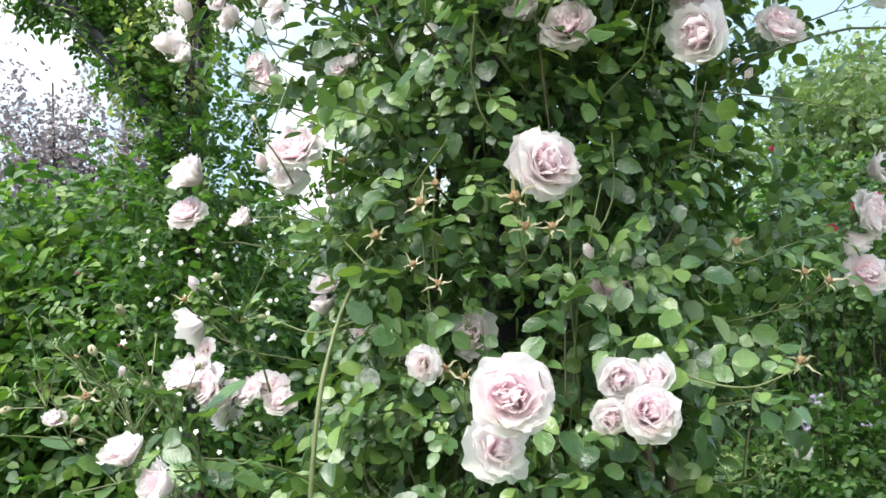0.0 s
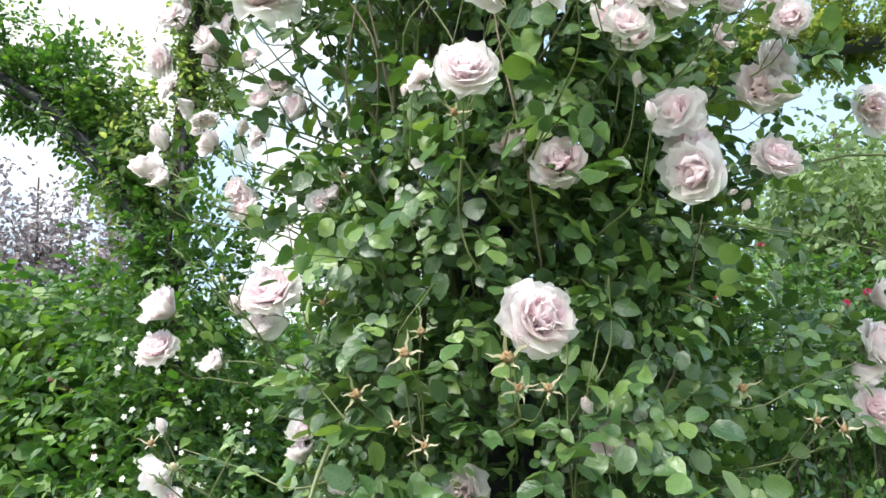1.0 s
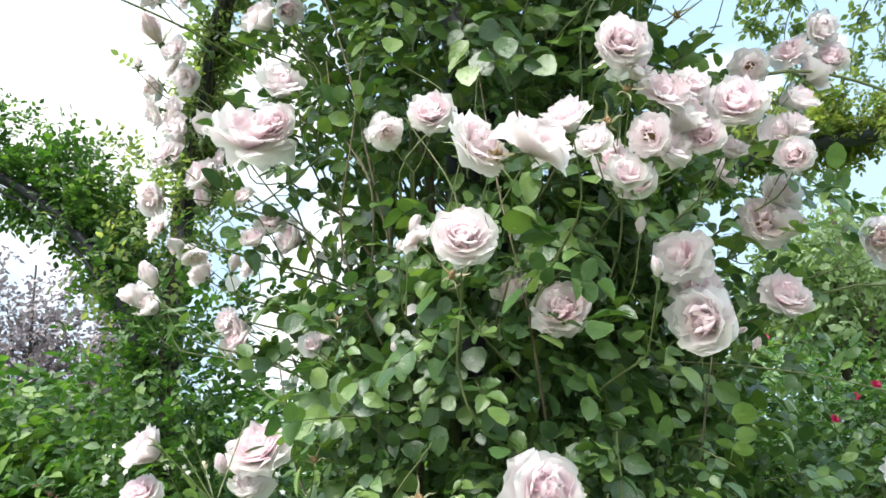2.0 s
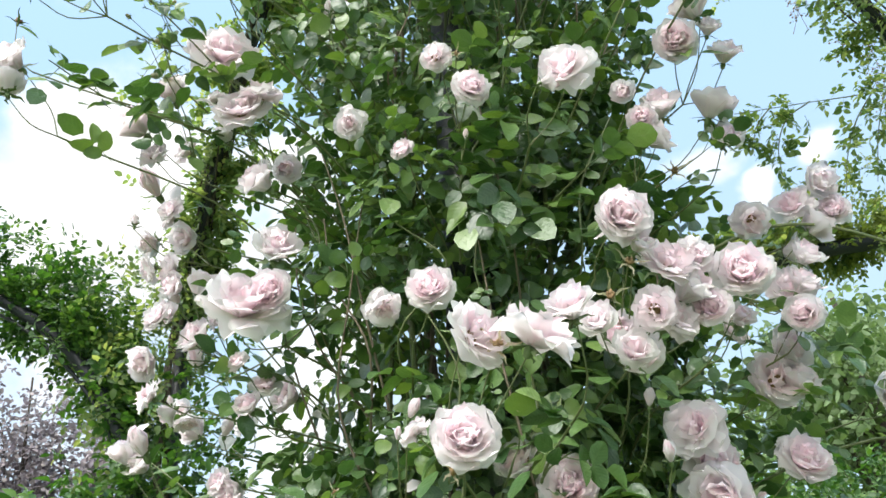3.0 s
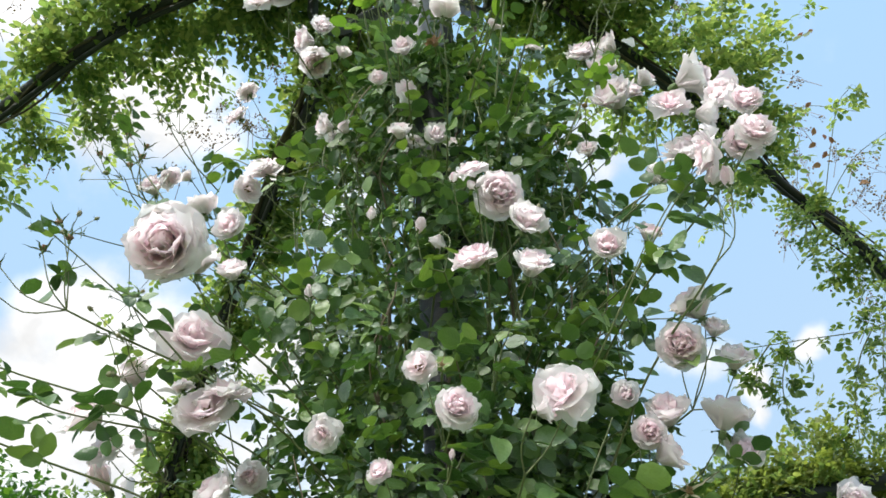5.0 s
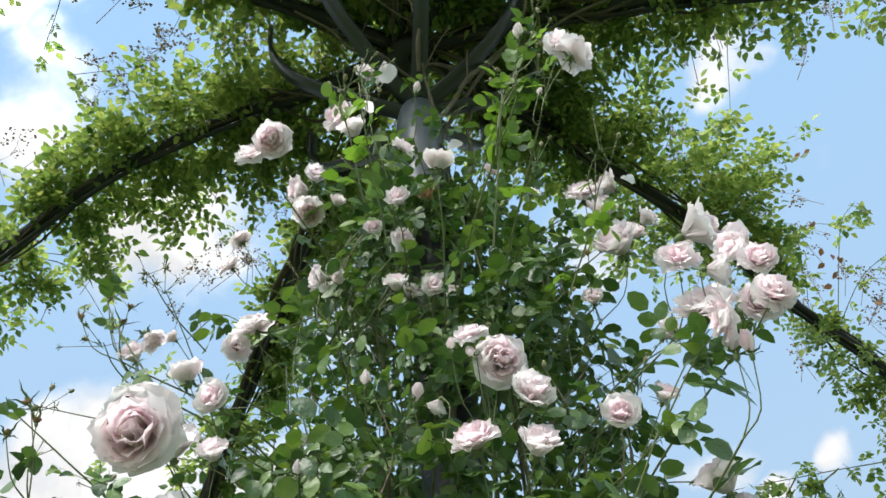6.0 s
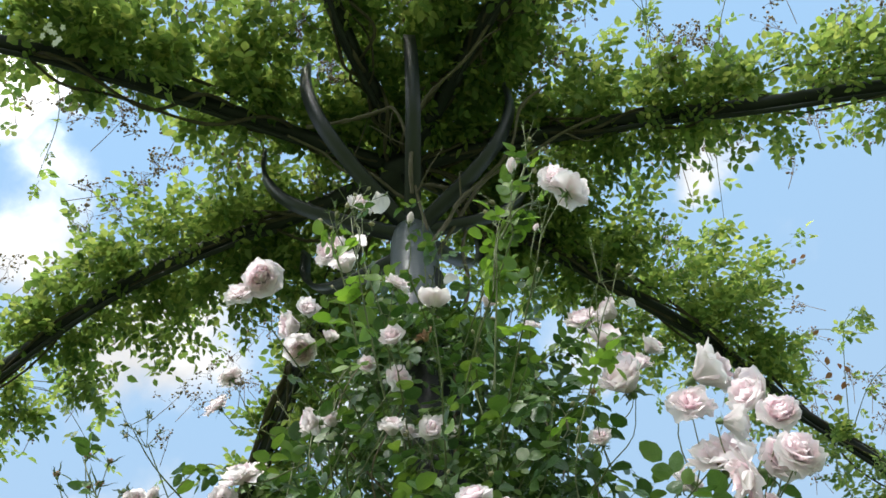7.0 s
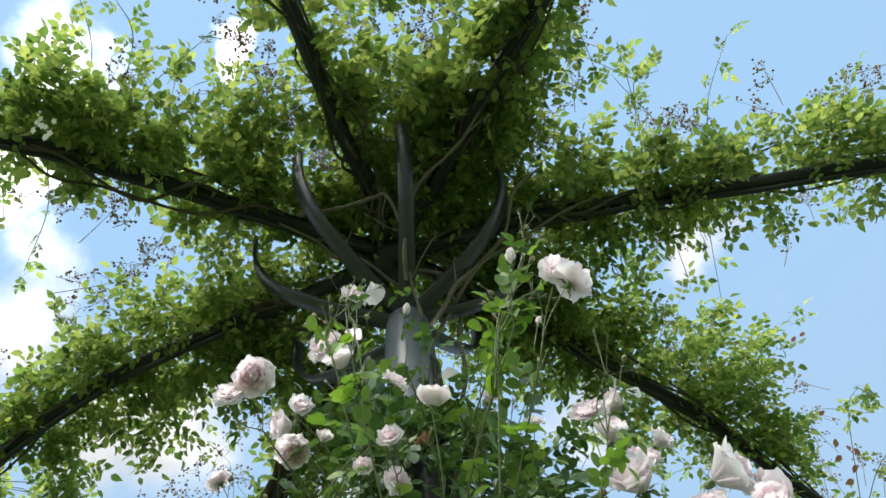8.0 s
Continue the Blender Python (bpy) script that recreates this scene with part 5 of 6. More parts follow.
bloom("half", 0.790, 1.350, 2.384, 0.059, 15, -8)
bloom("full", 0.806, 1.350, 2.327, 0.063, -24, 13)
bloom("half", 0.759, 1.350, 2.290, 0.052, 87, 33)
bloom("loose", 0.650, 1.350, 2.312, 0.058, -6, -35)
bloom("loose", 0.731, 1.350, 2.342, 0.064, -35, 23)
bloom("half", 0.718, 1.330, 2.225, 0.048, 17, 32)
bloom("half", 0.699, 1.330, 2.172, 0.052, 29, 40)
bloom("full", 0.683, 1.320, 2.116, 0.063, -34, -5)
bloom("bud", 0.025, 1.150, 1.938, 0.025, 47, 52)
bloom("bud", 0.005, 1.150, 1.907, 0.016, 14, 63)
bloom("bud", 0.363, 1.150, 1.864, 0.026, -19, 59)
bloom("bud", -0.125, 1.350, 2.830, 0.030, 4, 50)
bloom("bud", 0.130, 1.200, 2.417, 0.017, 8, 74)
bloom("full", -0.309, 1.050, 2.718, 0.124, -6, -26)
bloom("half", -0.256, 1.200, 2.891, 0.051, -18, -16)
bloom("half", -0.287, 1.150, 2.761, 0.062, 9, 42)
bloom("half", -0.242, 1.200, 2.778, 0.045, -9, 31)
bloom("loose", -0.294, 1.400, 3.190, 0.055, 44, -13)
bloom("half", -0.118, 1.350, 3.345, 0.051, -71, -5)
bloom("half", -0.078, 1.380, 3.370, 0.038, -53, 22)
bloom("half", 0.142, 1.300, 3.248, 0.048, 1, -5)
bloom("half", 0.058, 1.300, 3.261, 0.048, -3, 37)
bloom("loose", 0.182, 1.060, 2.888, 0.047, -24, 35)
bloom("bud", 0.151, 1.060, 2.860, 0.022, 4, 81)
bloom("full", 0.229, 1.070, 2.834, 0.083, 0, -27)
bloom("half", 0.268, 1.070, 2.768, 0.057, 12, 7)
bloom("full", 0.173, 1.060, 2.684, 0.072, -22, 38)
bloom("half", 0.267, 1.080, 2.680, 0.054, 16, 32)
bloom("half", 0.422, 1.150, 2.777, 0.054, -15, -4)
bloom("loose", 0.580, 1.050, 2.924, 0.086, -20, 31)
bloom("full", 0.615, 0.950, 2.826, 0.067, -9, -4)
bloom("half", 0.621, 0.950, 2.945, 0.061, -58, 7)
bloom("bud", 0.560, 0.980, 2.766, 0.040, 49, 83)
bloom("half", 0.536, 1.200, 3.252, 0.083, -31, 24)
bloom("loose", 0.545, 1.000, 2.989, 0.058, -13, 6)
bloom("half", 0.521, 1.200, 2.850, 0.041, 15, 32)
bloom("bud", -0.118, 1.300, 2.803, 0.029, -24, 78)
bloom("bud", 0.000, 1.250, 2.954, 0.030, 15, 76)
bloom("bud", 0.092, 1.200, 2.876, 0.030, 35, 66)
bloom("dead", -0.549, 1.150, 2.865, 0.039, -78, 47)
bloom("dead", -0.558, 1.150, 2.803, 0.034, -112, 71)
bloom("dead", -0.520, 1.150, 2.829, 0.038, -29, 72)
bloom("dead", -0.502, 1.200, 3.157, 0.039, 22, 86)
bloom("dead", -0.461, 1.200, 3.089, 0.038, 65, 76)
bloom("half", -0.444, 1.250, 3.043, 0.045, -13, 22)
bloom("dead", -0.623, 1.150, 2.771, 0.029, -91, 57)
bloom("half", -0.631, 1.150, 2.726, 0.038, -52, 32)
bloom("spent", 0.463, 1.200, 3.233, 0.039, -18, 5)
bloom("spent", 0.118, 1.130, 2.536, 0.023, -5, 1)
bloom("half", 0.481, 1.300, 3.191, 0.040, -16, 15)
bloom("full", -0.213, 1.100, 3.548, 0.084, -5, -42)
bloom("loose", -0.265, 1.120, 3.521, 0.055, -2, 1)
bloom("full", -0.150, 1.300, 3.529, 0.077, -20, -69)
bloom("half", -0.178, 1.300, 3.620, 0.063, -75, -9)
bloom("half", -0.146, 1.300, 3.681, 0.050, 19, -1)
bloom("half", -0.084, 1.300, 3.565, 0.036, 39, 54)
bloom("half", -0.099, 1.450, 3.412, 0.055, -6, 3)
bloom("half", -0.049, 1.450, 3.427, 0.036, -79, 58)
bloom("loose", -0.266, 1.400, 3.255, 0.081, -33, 51)
bloom("loose", -0.004, 1.150, 3.939, 0.062, 32, 9)
bloom("petal", 0.044, 1.150, 3.868, 0.063, 173, 27)
bloom("bud", 0.124, 1.120, 3.790, 0.029, 24, 53)
bloom("loose", -0.066, 1.100, 3.649, 0.071, -34, -5)
bloom("half", -0.030, 1.100, 3.578, 0.058, -17, 30)
bloom("petal", 0.010, 1.120, 3.705, 0.048, 1, 58)
bloom("half", 0.156, 1.050, 3.357, 0.053, 22, 69)
bloom("loose", 0.088, 1.080, 3.470, 0.047, 43, 30)
bloom("loose", 0.077, 1.300, 3.413, 0.052, 32, -9)
bloom("half", 0.006, 1.300, 3.458, 0.037, -3, -5)
bloom("half", 0.090, 1.400, 3.335, 0.042, 24, 17)
bloom("half", 0.181, 1.400, 3.328, 0.039, 14, 15)
bloom("half", 0.071, 1.150, 3.372, 0.044, -16, 4)
bloom("loose", 0.407, 0.830, 3.447, 0.058, 1, -9)
bloom("loose", 0.428, 0.830, 3.397, 0.063, 78, 41)
bloom("bud", 0.335, 0.850, 3.530, 0.031, 1, 46)
bloom("brown", 0.133, 1.050, 3.251, 0.037, -41, 37)
bloom("bud", 0.359, 0.900, 3.372, 0.018, 43, 59)
bloom("loose", 0.378, 1.200, 3.449, 0.036, 17, 36)
bloom("half", 0.291, 1.200, 3.533, 0.032, 37, 43)
bloom("petal", 0.216, 1.100, 3.511, 0.033, -32, -16)
bloom("full", 0.550, 1.350, 3.635, 0.095, -15, 27)
bloom("half", 0.630, 1.360, 3.670, 0.064, -74, 38)
bloom("half", 0.585, 1.350, 3.551, 0.070, 17, 50)
bloom("full", 0.622, 1.330, 3.442, 0.086, 4, 29)
bloom("half", 0.687, 1.350, 3.513, 0.052, 46, 19)
bloom("petal", 0.721, 1.400, 3.746, 0.042, -5, 7)
bloom("half", 0.595, 1.000, 3.055, 0.076, 61, 10)
bloom("bud", 0.642, 1.000, 3.030, 0.033, 37, 61)
bloom("full", 0.600, 0.880, 2.844, 0.056, -9, 6)
bloom("full", 0.594, 0.880, 2.774, 0.060, -1, -0)
bloom("half", 0.568, 0.950, 2.896, 0.046, 86, -14)
bloom("loose", 0.547, 0.950, 2.803, 0.070, -102, 8)
bloom("bud", 0.564, 0.950, 2.738, 0.034, -7, 75)
bloom("half", 0.546, 1.150, 2.951, 0.044, 26, 7)
bloom("bud", 0.184, 1.060, 2.842, 0.023, -102, 66)
bloom("half", -0.445, 1.300, 3.133, 0.046, 109, -47)
bloom("half", -0.419, 1.350, 3.177, 0.028, -61, 34)
bloom("half", -0.352, 1.300, 3.029, 0.055, -55, 62)
bloom("dead", -0.605, 1.300, 3.208, 0.039, -58, 67)
bloom("dead", -0.532, 1.300, 3.172, 0.038, -41, 68)
bloom("dead", -0.506, 1.300, 3.232, 0.036, 46, 67)
bloom("loose", -0.388, 1.500, 3.576, 0.061, -41, 29)
bloom("loose", -0.373, 1.500, 3.674, 0.054, -70, 45)
bloom("half", 0.034, 1.300, 2.977, 0.030, 9, 49)
bloom("half", 0.131, 1.250, 2.893, 0.031, -149, -30)
bloom("loose", -0.362, 1.420, 2.682, 0.037, -61, 71)
bloom("half", -0.352, 1.470, 2.624, 0.046, -38, 38)
bloom("loose", -0.449, 1.520, 2.627, 0.057, -59, 32)
bloom("bud", -0.530, 1.570, 2.568, 0.067, -19, 28)
bloom("loose", -0.433, 1.420, 2.423, 0.042, -21, 12)
bloom("half", -0.412, 1.470, 2.387, 0.050, -30, -28)
bloom("loose", -0.455, 1.520, 2.339, 0.060, -87, 3)
bloom("bud", -0.454, 1.570, 2.299, 0.042, -39, 49)
bloom("loose", -0.435, 1.420, 2.202, 0.046, -40, 26)
bloom("half", -0.459, 1.470, 2.135, 0.054, -29, -30)
bloom("loose", -0.357, 1.520, 2.238, 0.039, -59, 7)
bloom("bud", -0.397, 1.570, 2.165, 0.048, -102, 66)
bloom("loose", -0.433, 1.420, 2.057, 0.051, -67, 23)
bloom("half", -0.408, 1.470, 2.039, 0.036, -85, -34)
bloom("loose", -0.392, 1.520, 2.031, 0.044, 79, -73)
bloom("bud", -0.487, 1.570, 2.005, 0.054, -57, 59)
bloom("loose", -0.283, 1.420, 2.111, 0.033, -29, 20)
bloom("half", -0.270, 1.470, 2.043, 0.041, -20, 30)
bloom("loose", -0.252, 1.520, 2.098, 0.050, 5, 40)
bloom("bud", -0.332, 1.570, 2.029, 0.035, 28, 49)

# thin sprays of seed cups and small buds round the upper bush
CUP = [mesh_of("seed_cup", *calyx_data(back, 0.5)) for back in (20, 70, 110)]
for me in CUP:
    me.materials.append(M_GREENCUP)
TIP = mesh_of("bud", *ball(0.16, 0.12, 1.5))
TIP.materials.append(M_SEPAL)


def spray(b0, top_, u, cups):
    stem_ = part("faded_spray", under(rose, tube([b0, (b0 + top_) / 2 + rng.normal(0, 0.012, 3), top_], 0.0018, 0.001, 9, 5, 0.05)), M_CANE, rose, "thin stem of seed cups and small buds")
    for j in range(cups):
        e0 = top_ + rng.normal(0, 0.03, 3) + u * 0.015 + (0, 0, 0.025)
        part("stalk", under(rose, tube([top_ - (0, 0, 0.01), (top_ + e0) / 2 + (0, 0, -0.004), e0], 0.0009, 0.0008, 5, 4)), M_CANE, stem_)
        d_ = Vector(e0 - top_).normalized()
        cup_ = part("seed_cup", CUP[int(rng.integers(3))], None, stem_)
        s_ = rng.uniform(0.022, 0.036)
        cup_.matrix_basis = Matrix.Translation(Vector(e0) - rose.location) @ d_.to_track_quat("Z", "Y").to_matrix().to_4x4() @ Matrix.Diagonal((s_, s_, s_, 1))
        if rng.random() < 0.3:
            tip_ = part("bud", TIP, None, stem_)
            tip_.matrix_basis = cup_.matrix_basis.copy()


for low, high in FRESH_TOPS:
    for j in range(2):
        spray(low, high + rng.normal(0, 0.02, 3), np.array((0.2, -0.7, 0)), 5)
for i in range(40):
    z, a = (rng.uniform(2.7, 4.15), rng.uniform(-np.pi, 0.3))
    u = np.array((math.cos(a), math.sin(a), 0))
    b0 = np.array((RX, RY, z)) + u * float(radius(z, a)) * 0.85
    reach_ = rng.uniform(0.08, 0.26)
    spray(b0, b0 + u * reach_ * rng.uniform(0.3, 1.1) + np.array((0, 0, reach_ * rng.uniform(0.4, 1.1))), u, int(rng.integers(3, 7)))
for low, high in (((-0.32, 1.12, 1.11), (-0.42, 1.03, 1.29)),
                  ((-0.32, 1.12, 1.13), (-0.38, 1.03, 1.26)),
                  ((-0.34, 1.12, 1.14), (-0.47, 1.03, 1.25)),
                  ((-0.36, 1.12, 1.14), (-0.34, 1.03, 1.28)),
                  ((-0.31, 1.12, 1.13), (-0.36, 1.03, 1.22)),
                  ((-0.34, 1.12, 1.11), (-0.44, 1.03, 1.21)),
                  ((-0.30, 1.12, 1.12), (-0.31, 1.03, 1.23)),
                  ((-0.21, 1.12, 1.25), (-0.23, 1.03, 1.35)),
                  ((-0.18, 1.12, 1.54), (-0.20, 1.03, 1.58)),
                  ((-0.39, 1.40, 2.53), (-0.41, 1.25, 2.61)),
                  ((-0.37, 1.40, 2.63), (-0.42, 1.25, 2.68)),
                  ((-0.37, 1.40, 2.75), (-0.43, 1.25, 2.76)),
                  ((-0.42, 1.40, 3.01), (-0.51, 1.25, 3.08)),
                  ((-0.43, 1.40, 3.01), (-0.58, 1.25, 2.93)),
                  ((-0.30, 1.40, 2.96), (-0.42, 1.25, 3.22)),
                  ((-0.36, 1.40, 3.18), (-0.47, 1.25, 3.28))):
    spray(np.array(low), np.array(high), np.array((-0.7, -0.7, 0)), 5)

# flower stems: neighbours share a shoot that arches out of the leaf mass
bunches = []
for foot, f, kind in FEET:
    for bunch in bunches:
        if (sum((q[0] for q in bunch), Vector()) / len(bunch) - foot).length < 0.12:
            bunch.append((foot, f, kind))
            break
    else:
        bunches.append([(foot, f, kind)])
leaf_at, leaf_to = [], []
for bunch in bunches:
    rs = random.Random(len(leaf_at))
    mid = sum((q[0] for q in bunch), Vector()) / len(bunch)
    face = sum((q[1] for q in bunch), Vector()).normalized()
    flat = Vector((RX - mid.x, RY - mid.y, 0))
    gap = max(0.0, flat.length - 0.30)
    inward = flat.normalized()
    node = mid - face * 0.05 + inward * 0.05 + Vector((0, 0, -0.045))
    root = node + inward * (gap + 0.08) + Vector((rs.uniform(-0.08, 0.08), 0.04, -0.16 - 0.45 * gap))
    bend = node.lerp(root, 0.5) + Vector((rs.uniform(-0.03, 0.03), 0, 0.05 + 0.12 * gap))
    part("shoot", under(rose, tube([root, bend, node], 0.0028, 0.0018, 14, 6, 0.04)), M_CANE, rose, "green flowering shoot")
    for foot, f, kind in bunch:
        knee = node.lerp(foot, 0.6) - f * 0.02 + Vector((rs.uniform(-0.01, 0.01), 0, -0.008))
        part("flower_stem", under(rose, tube([node, knee, foot], 0.0014, 0.0010, 7, 5)), M_CANE, rose)
    for i in range(1 + int(gap * 8)):
        s = rs.uniform(0.0, 0.95)
        p = node.lerp(bend, s * 2) if s < 0.5 else bend.lerp(root, s * 2 - 1)
        leaf_at.append(tuple(p))
        leaf_to.append((rs.gauss(0, 0.7), rs.gauss(-0.2, 0.6), rs.gauss(0.1, 0.5)))
leaf_at, leaf_to = np.array(leaf_at), np.array(leaf_to)
k = len(leaf_at)
g = compound(leaf_at, leaf_to, np.array((0, -0.3, 0.8)) + rng.normal(0, 0.35, (k, 3)), rng.uniform(0.05, 0.085, k), rng.uniform(0.03, 0.05, k), 5, 0.3)
part("stem_leaves", under(rose, foliage(g[0], g[1], g[2], LEAF_ROSE, g[3])), M_LEAF, rose, "leaves along the flowering shoots", "stuff")


# ---- hedges, shrubs, trees ----
def mound(name, centre, reach, count, size, material, label, category, k=5, stems=True, templates=LEAF_WIDE, shell=0.7, group=""):
    """A leafy shrub: an uneven shell of leaves over a few stems."""
    ob = thing(name, (centre[0], centre[1], 0), label, category, group)
    v = unit(rng.standard_normal((count, 3)))
    rad = np.where(rng.random(count) < 0.7, rng.uniform(shell, 1.08, count), rng.uniform(0.3, shell, count))
    lump = 1 + 0.35 * lumps(v * 1.0 + np.array(centre), 1.9) + 0.18 * lumps(v + np.array(centre), 5.0)
    P = np.array(centre) + v * np.array(reach) * (rad * lump)[:, None]
    ok = P[:, 2] > 0.03
    P, v = P[ok], v[ok]
    m = len(P)
    d = v + 0.7 * rng.standard_normal((m, 3)) + (0, 0, -0.2)
    nrm = v * 0.5 + (0, 0, 0.7) + 0.4 * rng.standard_normal((m, 3))
    s = rng.uniform(*size, m)
    g = compound(P, d, nrm, s * 1.6, s, k, 0.35)
    part("foliage", under(ob, foliage(g[0], g[1], g[2], templates, g[3])), material, ob, "", "stuff")
    if stems:
        for i in range(7):
            t = np.array(centre) + unit(rng.standard_normal(3) + (0, 0, 0.6)) * np.array(reach) * 0.8
            b = np.array((centre[0] + rng.normal(0, 0.15 * reach[0]), centre[1] + rng.normal(0, 0.15 * reach[1]), 0))
            part("stem", under(ob, tube([b, (b + t) / 2 + rng.normal(0, 0.08, 3), t], 0.012, 0.005, 10, 5)), M_OLDCANE, ob)
    return ob


SHRUB = "dense green shrub with lobed leaves in a hedge"
for x, y, z, rx, ry, rz, cnt in ((-3.3, 5.6, 1.15, 1.1, 0.8, 1.4, 2300), (-2.2, 5.4, 1.1, 0.9, 0.7, 1.4, 2300), (-1.2, 5.7, 1.0, 0.9, 0.7, 1.35, 2000), (-0.3, 6.1, 0.95, 0.9, 0.7, 1.25, 1400), (-4.4, 6.0, 1.2, 1.0, 0.8, 1.5, 1400)):
    mound("hedge_shrub", (x, y, z), (rx, ry, rz), cnt, (0.075, 0.13), M_LOBED, SHRUB, "shrub", group="hedge behind the roses")
for x, y, z, rx, ry, rz, cnt in ((1.0, 6.4, 1.6, 0.9, 0.7, 0.8, 1500), (1.9, 6.0, 1.72, 0.9, 0.7, 0.75, 2000), (2.9, 5.8, 1.78, 0.9, 0.7, 0.78, 2200), (3.9, 5.8, 1.7, 0.9, 0.8, 1.0, 1600)):
    mound("rose_shrub", (x, y, z), (rx, ry, rz), cnt, (0.045, 0.075), M_HEDGE, "bushy green shrub rose with few crimson flowers", "shrub", group="shrub roses beside the lawn")
for x, y, r, z in ((2.6, 4.9, 0.36, 0.42), (3.05, 4.85, 0.4, 0.48), (2.85, 5.3, 0.4, 0.5), (2.25, 5.3, 0.26, 0.3)):
    mound("border_plant", (x, y, z), (r, r, z + 0.08), 300, (0.055, 0.09), M_HEDGE, "low leafy border plant at the edge of the lawn", "plant", stems=False, group="border plants by the lawn")
for x, y in ((2.2, 10.6), (4.2, 10.4), (6.2, 10.2), (8.4, 10.2)):
    mound("back_hedge_shrub", (x, y, 0.9), (1.5, 0.8, 1.2), 750, (0.13, 0.2), M_DARKTREE, "dark green shrub in a hedge behind the lawn", "shrub", group="hedge behind the lawn")
canes = thing("bare_stems", (2.75, 5.35, 0), "clump of dark bare rose stems at the edge of the lawn", "rose bush")
for i in range(11):
    b0 = np.array((2.75 + 0.045 * (i - 5) + rng.normal(0, 0.02), 5.35 + rng.normal(0, 0.08), 0.0))
    e0 = b0 + (rng.normal(-0.05, 0.09), rng.normal(0, 0.06), rng.uniform(1.3, 1.75))
    part("stem", under(canes, tube([b0, (b0 + e0) / 2 + rng.normal(0, 0.025, 3), e0], 0.011, 0.006, 14, 6, 0.08)), M_BARK, canes)


STAR = join([spun(leaflet(0.7, 0.1, 0.15, 0, 2), i * 72) for i in range(5)])
N = 110
wp = np.stack([rng.uniform(-1.55, -0.15, N), rng.uniform(3.75, 3.95, N), rng.uniform(0.8, 2.0, N)], 1)
for x, y, z in ((2.27, 4.9, 0.82), (2.33, 4.85, 0.96), (2.2, 4.9, 0.76), (2.6, 4.8, 0.8)):
    lav = thing("border_flower", (x, y, 0), "lilac flower head on a thin stem in the border", "flower", "lilac border flowers")
    part("stem", tube([(0, 0, 0), (0.01, 0, z * 0.6), (0, 0, z)], 0.003, 0.002, 8, 5), M_CANE, lav)
    part("flower_head", scatter(STAR, rng.normal(0, 0.018, (9, 3)) + (0, 0, z), turns(rng.standard_normal((9, 3)), rng.normal(0, 0.5, (9, 3)) + (0, -0.5, 1)), rng.uniform(0.014, 0.022, 9)), M_LILAC, lav)
tagged(part("white_flowers", scatter(STAR, wp, turns(rng.standard_normal((N, 3)) * (1, 0.2, 1), rng.normal(0, 0.4, (N, 3)) + (0, -1, 0.5)), rng.uniform(0.012, 0.02, N)), M_WHITE), "small white star flowers over the hedge", "flowers", kind="stuff")
N = 60
wp = np.stack([rng.uniform(-3.8, -1.6, N), rng.uniform(4.55, 4.8, N), rng.uniform(0.9, 2.0, N)], 1)
wp = np.repeat(wp[:14], 5, 0) + rng.normal(0, 0.03, (70, 3))
tagged(part("faded_flowers", scatter(STAR, wp, turns(rng.standard_normal((70, 3)), rng.normal(0, 0.5, (70, 3)) + (0, -1, 0.3)), rng.uniform(0.015, 0.028, 70)), M_FADED), "faded reddish brown flower heads in the hedge", "flowers", kind="stuff")
for x, y, z in ((2.33, 5.2, 2.62), (2.75, 5.0, 2.18), (2.62, 5.05, 2.05), (1.85, 5.25, 2.0), (2.9, 5.0, 2.25), (3.1, 5.0, 2.4), (3.3, 5.0, 2.05), (3.2, 5.0, 2.6), (2.0, 5.3, 2.3)):
    cr = thing("crimson_rose", (x, y, z), "small crimson rose flower on the shrub", "rose flower", "crimson roses")
    for i, (cnt, a0, a1, w) in enumerate(((5, 40, 90, 0.6), (4, 20, 55, 0.45))):
        for q_ in range(cnt):
            v, f_ = spun(petal_sheet(w, 0.55, a0, a1, 0.04, 0, 0.2, 0.04, q_, 5, 5), q_ * 360 / cnt + 30 * i)
            ob = part("petal", (v * 0.06, f_), M_MAGENTA, cr)
    cr.rotation_euler = (radians(60), 0, radians(rng.uniform(-30, 30)))


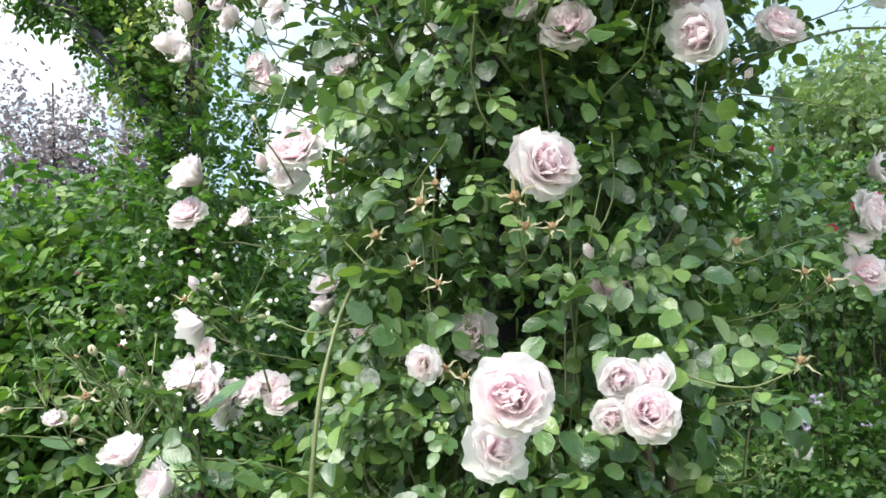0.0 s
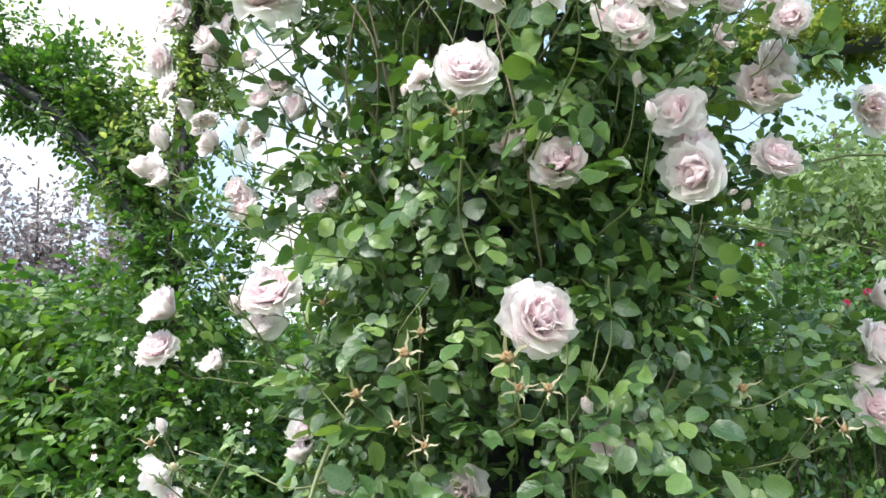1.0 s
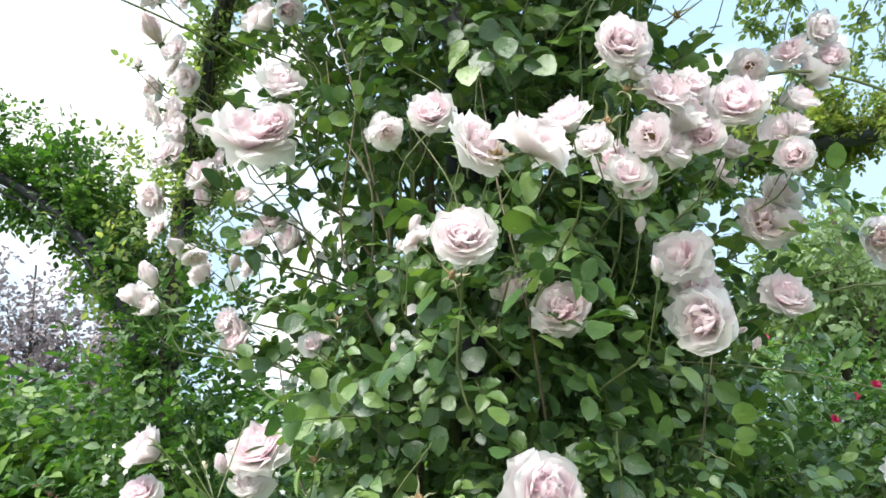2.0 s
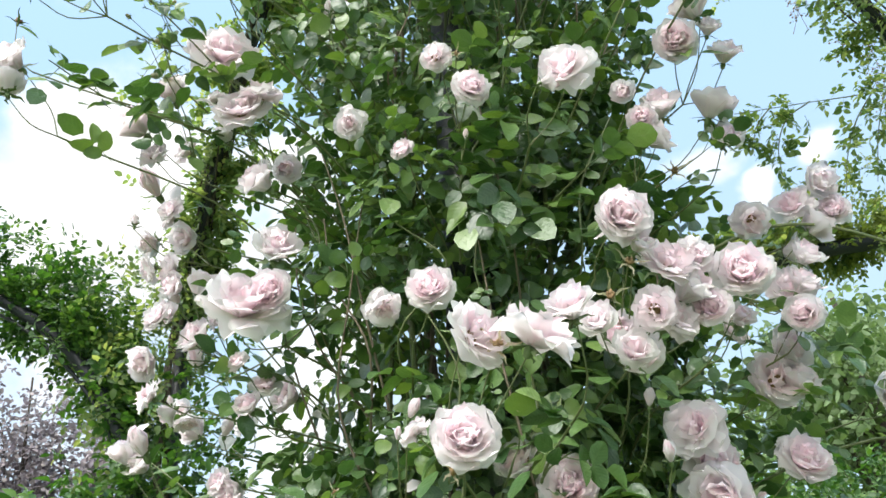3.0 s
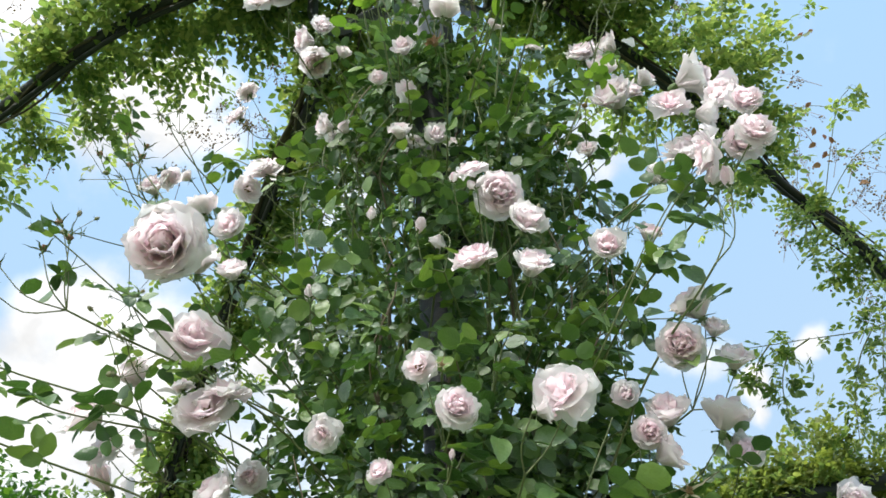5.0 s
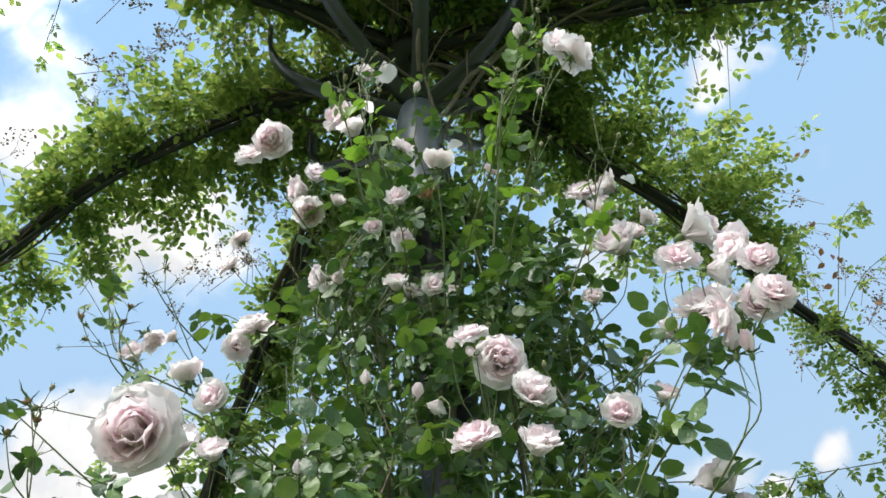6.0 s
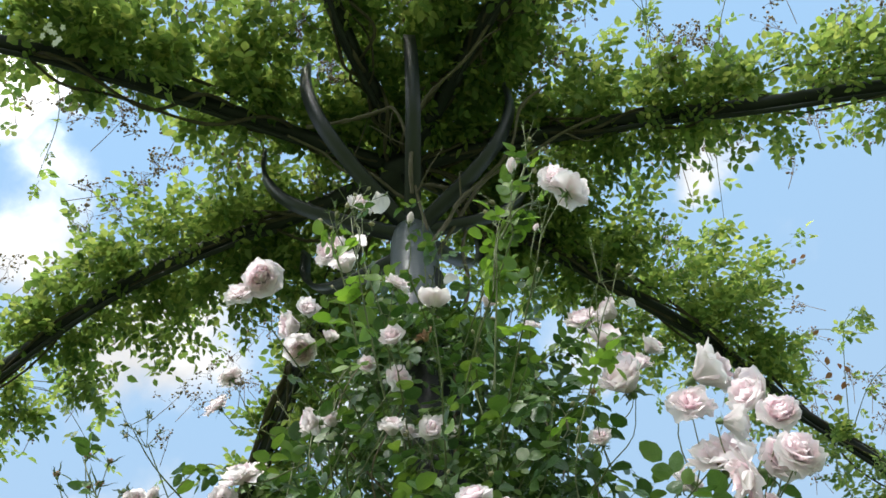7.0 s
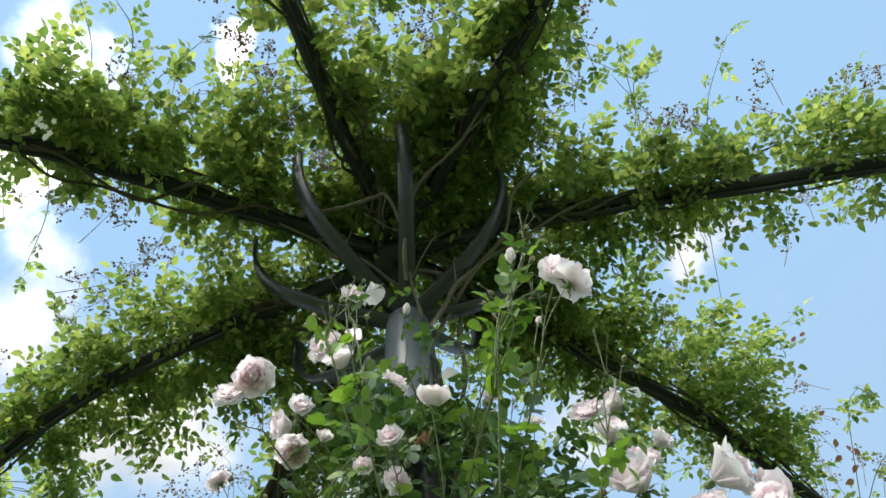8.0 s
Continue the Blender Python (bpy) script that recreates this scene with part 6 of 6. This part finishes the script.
def tree(name, x, y, h, crown, count, size, material, label, trunk=0.15, base=0.35):
    ob = thing(name, (x, y, 0), label, "tree")
    lean = rng.normal(0, 0.02, 2)
    part("trunk", under(ob, tube([(x, y, 0), (x + lean[0] * h, y + lean[1] * h, h * 0.5), (x, y, h * 0.92)], trunk, trunk * 0.25, 14, 8, 0.05)), M_BARK, ob)
    c0 = np.array((x, y, h * (1 + base) / 2))
    reach = np.array((crown, crown, h * (1 - base) / 2))
    blobs = c0 + unit(rng.standard_normal((34, 3))) * reach * rng.uniform(0.35, 0.9, (34, 1))
    P = []
    for b in blobs:
        part("limb", under(ob, tube([(x, y, max(h * base * 0.8, b[2] - 0.35 * h * rng.uniform(0.4, 1))), (np.array((x, y, b[2])) + b) / 2 - (0, 0, 0.02 * h), b], trunk * 0.3, trunk * 0.06, 8, 5)), M_BARK, ob)
        v = rng.standard_normal((count // 34, 3))
        P.append(b + v * reach * 0.17)
    P = np.concatenate(P)
    m = len(P)
    d = rng.standard_normal((m, 3)) + (0, 0, -0.3)
    nrm = rng.standard_normal((m, 3)) * 0.6 + (0, 0, 0.8)
    s = rng.uniform(*size, m)
    g = compound(P, d, nrm, s * 1.5, s * 1.2, 3, 0.4)
    part("crown", under(ob, foliage(g[0], g[1], g[2], LEAF_WIDE)), material, ob, "", "stuff")
    return ob


tree("copper_tree", -4.3, 8.5, 4.8, 0.68, 5200, (0.045, 0.075), M_GREY, "tall slender tree with greyish purple leaves", 0.04, 0.1)
tree("copper_tree", -3.4, 8.6, 4.1, 0.55, 3200, (0.045, 0.075), M_GREY, "slender tree with greyish purple leaves", 0.035, 0.1)
tree("pale_tree", 11.5, 20, 10.5, 3.6, 4600, (0.16, 0.27), M_TREE, "broad pale green tree beyond the garden", 0.25, 0.12)
tree("pale_tree", 6.5, 24, 8.0, 3.0, 2600, (0.17, 0.3), M_TREE, "pale green tree beyond the garden", 0.25, 0.1)
tree("tree", 1.0, 30, 8.5, 4.0, 1800, (0.28, 0.45), M_TREE, "green tree in the distance", 0.25, 0.1)
tree("tree", -4.0, 32, 6.5, 3.6, 1500, (0.28, 0.45), M_DARKTREE, "green tree in the distance", 0.25, 0.1)
tree("tree", 18, 26, 12, 4.0, 1800, (0.28, 0.45), M_DARKTREE, "green tree in the distance", 0.25, 0.1)

# ---- further arches ----
far = thing("far_pillar", (FARX, FARY, 0), "further iron rose pillar overgrown with leafy vine", "garden pillar")
part("shaft", under(far, lathe([(0.0, 0.0), (0.13, 0.0), (0.13, 0.06), (0.045, 0.09), (0.04, 3.3), (0, 3.32)], 12, (FARX, FARY))), M_IRON, far)
FAR_BAR = [(-1.38, 4.25, 1.6), (-1.43, 4.23, 2.25), (-1.51, 4.2, 2.56), (-1.67, 4.2, 2.87), (-1.89, 4.2, 3.14), (-2.15, 4.2, 3.36), (-2.5, 4.2, 3.54), (-3.2, 4.2, 3.7), (-4.4, 4.2, 3.5), (-5.2, 4.2, 2.4), (-5.3, 4.2, 0.0)]
part("arch_bar", under(far, tube(FAR_BAR, 0.04, 0.035, 60, 10)), M_IRON, far, "dark iron arch bar")
part("arch_bar_lower", under(far, tube([np.array(p) + (-0.02, 0, -0.07) for p in FAR_BAR], 0.012, 0.012, 40, 6)), M_IRON, far)
# the hedge green puts the backlit vine's shade into its leaf colour
P, away = drape(FAR_BAR, 2000, 0.1, 0.4, 0.68, 0.2, (0.17, 0.62), 9, 0.15)
q = vine_leaves(P, away, (0.034, 0.054))
part("foliage", under(far, foliage(q[0], q[1], q[2], LEAF_VINE, q[3])), M_HEDGE, far, "vine leaves with their shade put into a darker green", "stuff")

arch = thing("far_arch", (1.4, 4.35, 0), "far iron arch bar carrying a bank of leaves", "garden arch")
AR = [(1.3, 4.35, 0.0), (1.3, 4.35, 1.6), (1.36, 4.35, 2.6), (1.5, 4.35, 3.12), (1.72, 4.33, 3.36), (2.1, 4.3, 3.54), (2.5, 4.3, 3.62), (3.0, 4.3, 3.66), (3.9, 4.3, 3.6), (5.0, 4.3, 3.1), (5.4, 4.3, 2.0), (5.45, 4.3, 0.0)]
part("arch_bar", under(arch, tube(AR, 0.05, 0.045, 60, 10, 0.03)), M_IRON, arch)
for material_, cnt, label in ((M_VINE, 1500, "sunlit green leaves on the arch"), (M_OLIVE, 1300, "yellow-green leaves on the arch")):
    P, away = drape(AR, cnt, 0.4, 0.12, 0.56, 0.03, (0.33, 0.72), 9, 0.0)
    q = vine_leaves(P, away, (0.028, 0.044))
    part("foliage", under(arch, foliage(q[0], q[1], q[2], LEAF_VINE, q[3])), material_, arch, label, "stuff")

# a few turned leaves and late flowers on the rambler
for p in ((2.12, 2.60, 4.71), (2.06, 2.60, 4.65), (2.09, 2.60, 4.59), (2.06, 2.60, 4.70), (2.03, 2.60, 4.50), (2.10, 2.60, 4.92), (2.14, 2.60, 4.64), (2.39, 2.60, 5.60), (2.27, 2.60, 5.52), (2.17, 2.60, 4.38)):
    ob = part("turned_leaf", VINE_ONE[0].copy(), None, rambler, "reddish brown turned leaf")
    ob.data.materials.clear()
    ob.data.materials.append(M_TURNED)
    s_ = rng.uniform(0.035, 0.05)
    ob.matrix_basis = Matrix.Translation(Vector(p) - rambler.location) @ Matrix(turns(rng.standard_normal((1, 3)) + (0, 0, -0.8), np.array([(0, -0.7, -0.5)]))[0].tolist()).to_4x4() @ Matrix.Diagonal((s_, s_, s_, 1))
LATE = mesh_of("late_flower", *STAR)
LATE.materials.append(M_WHITE)
for p in ((-1.12, 0.95, 5.00), (-1.07, 0.95, 4.90), (-1.10, 0.95, 4.87), (-1.03, 0.95, 4.83), (-1.03, 0.95, 4.78), (-1.06, 0.95, 4.96), (-1.09, 0.95, 4.92), (-1.12, 0.95, 4.96), (-1.03, 0.95, 4.80)):
    ob = part("late_flower", LATE, None, rambler, "small white late flower")
    s_ = rng.uniform(0.011, 0.015)
    ob.matrix_basis = Matrix.Translation(Vector(p) - rambler.location) @ Vector((rng.normal(0, 0.4), -0.6, -0.8)).to_track_quat("Z", "Y").to_matrix().to_4x4() @ Matrix.Diagonal((s_, s_, s_, 1))
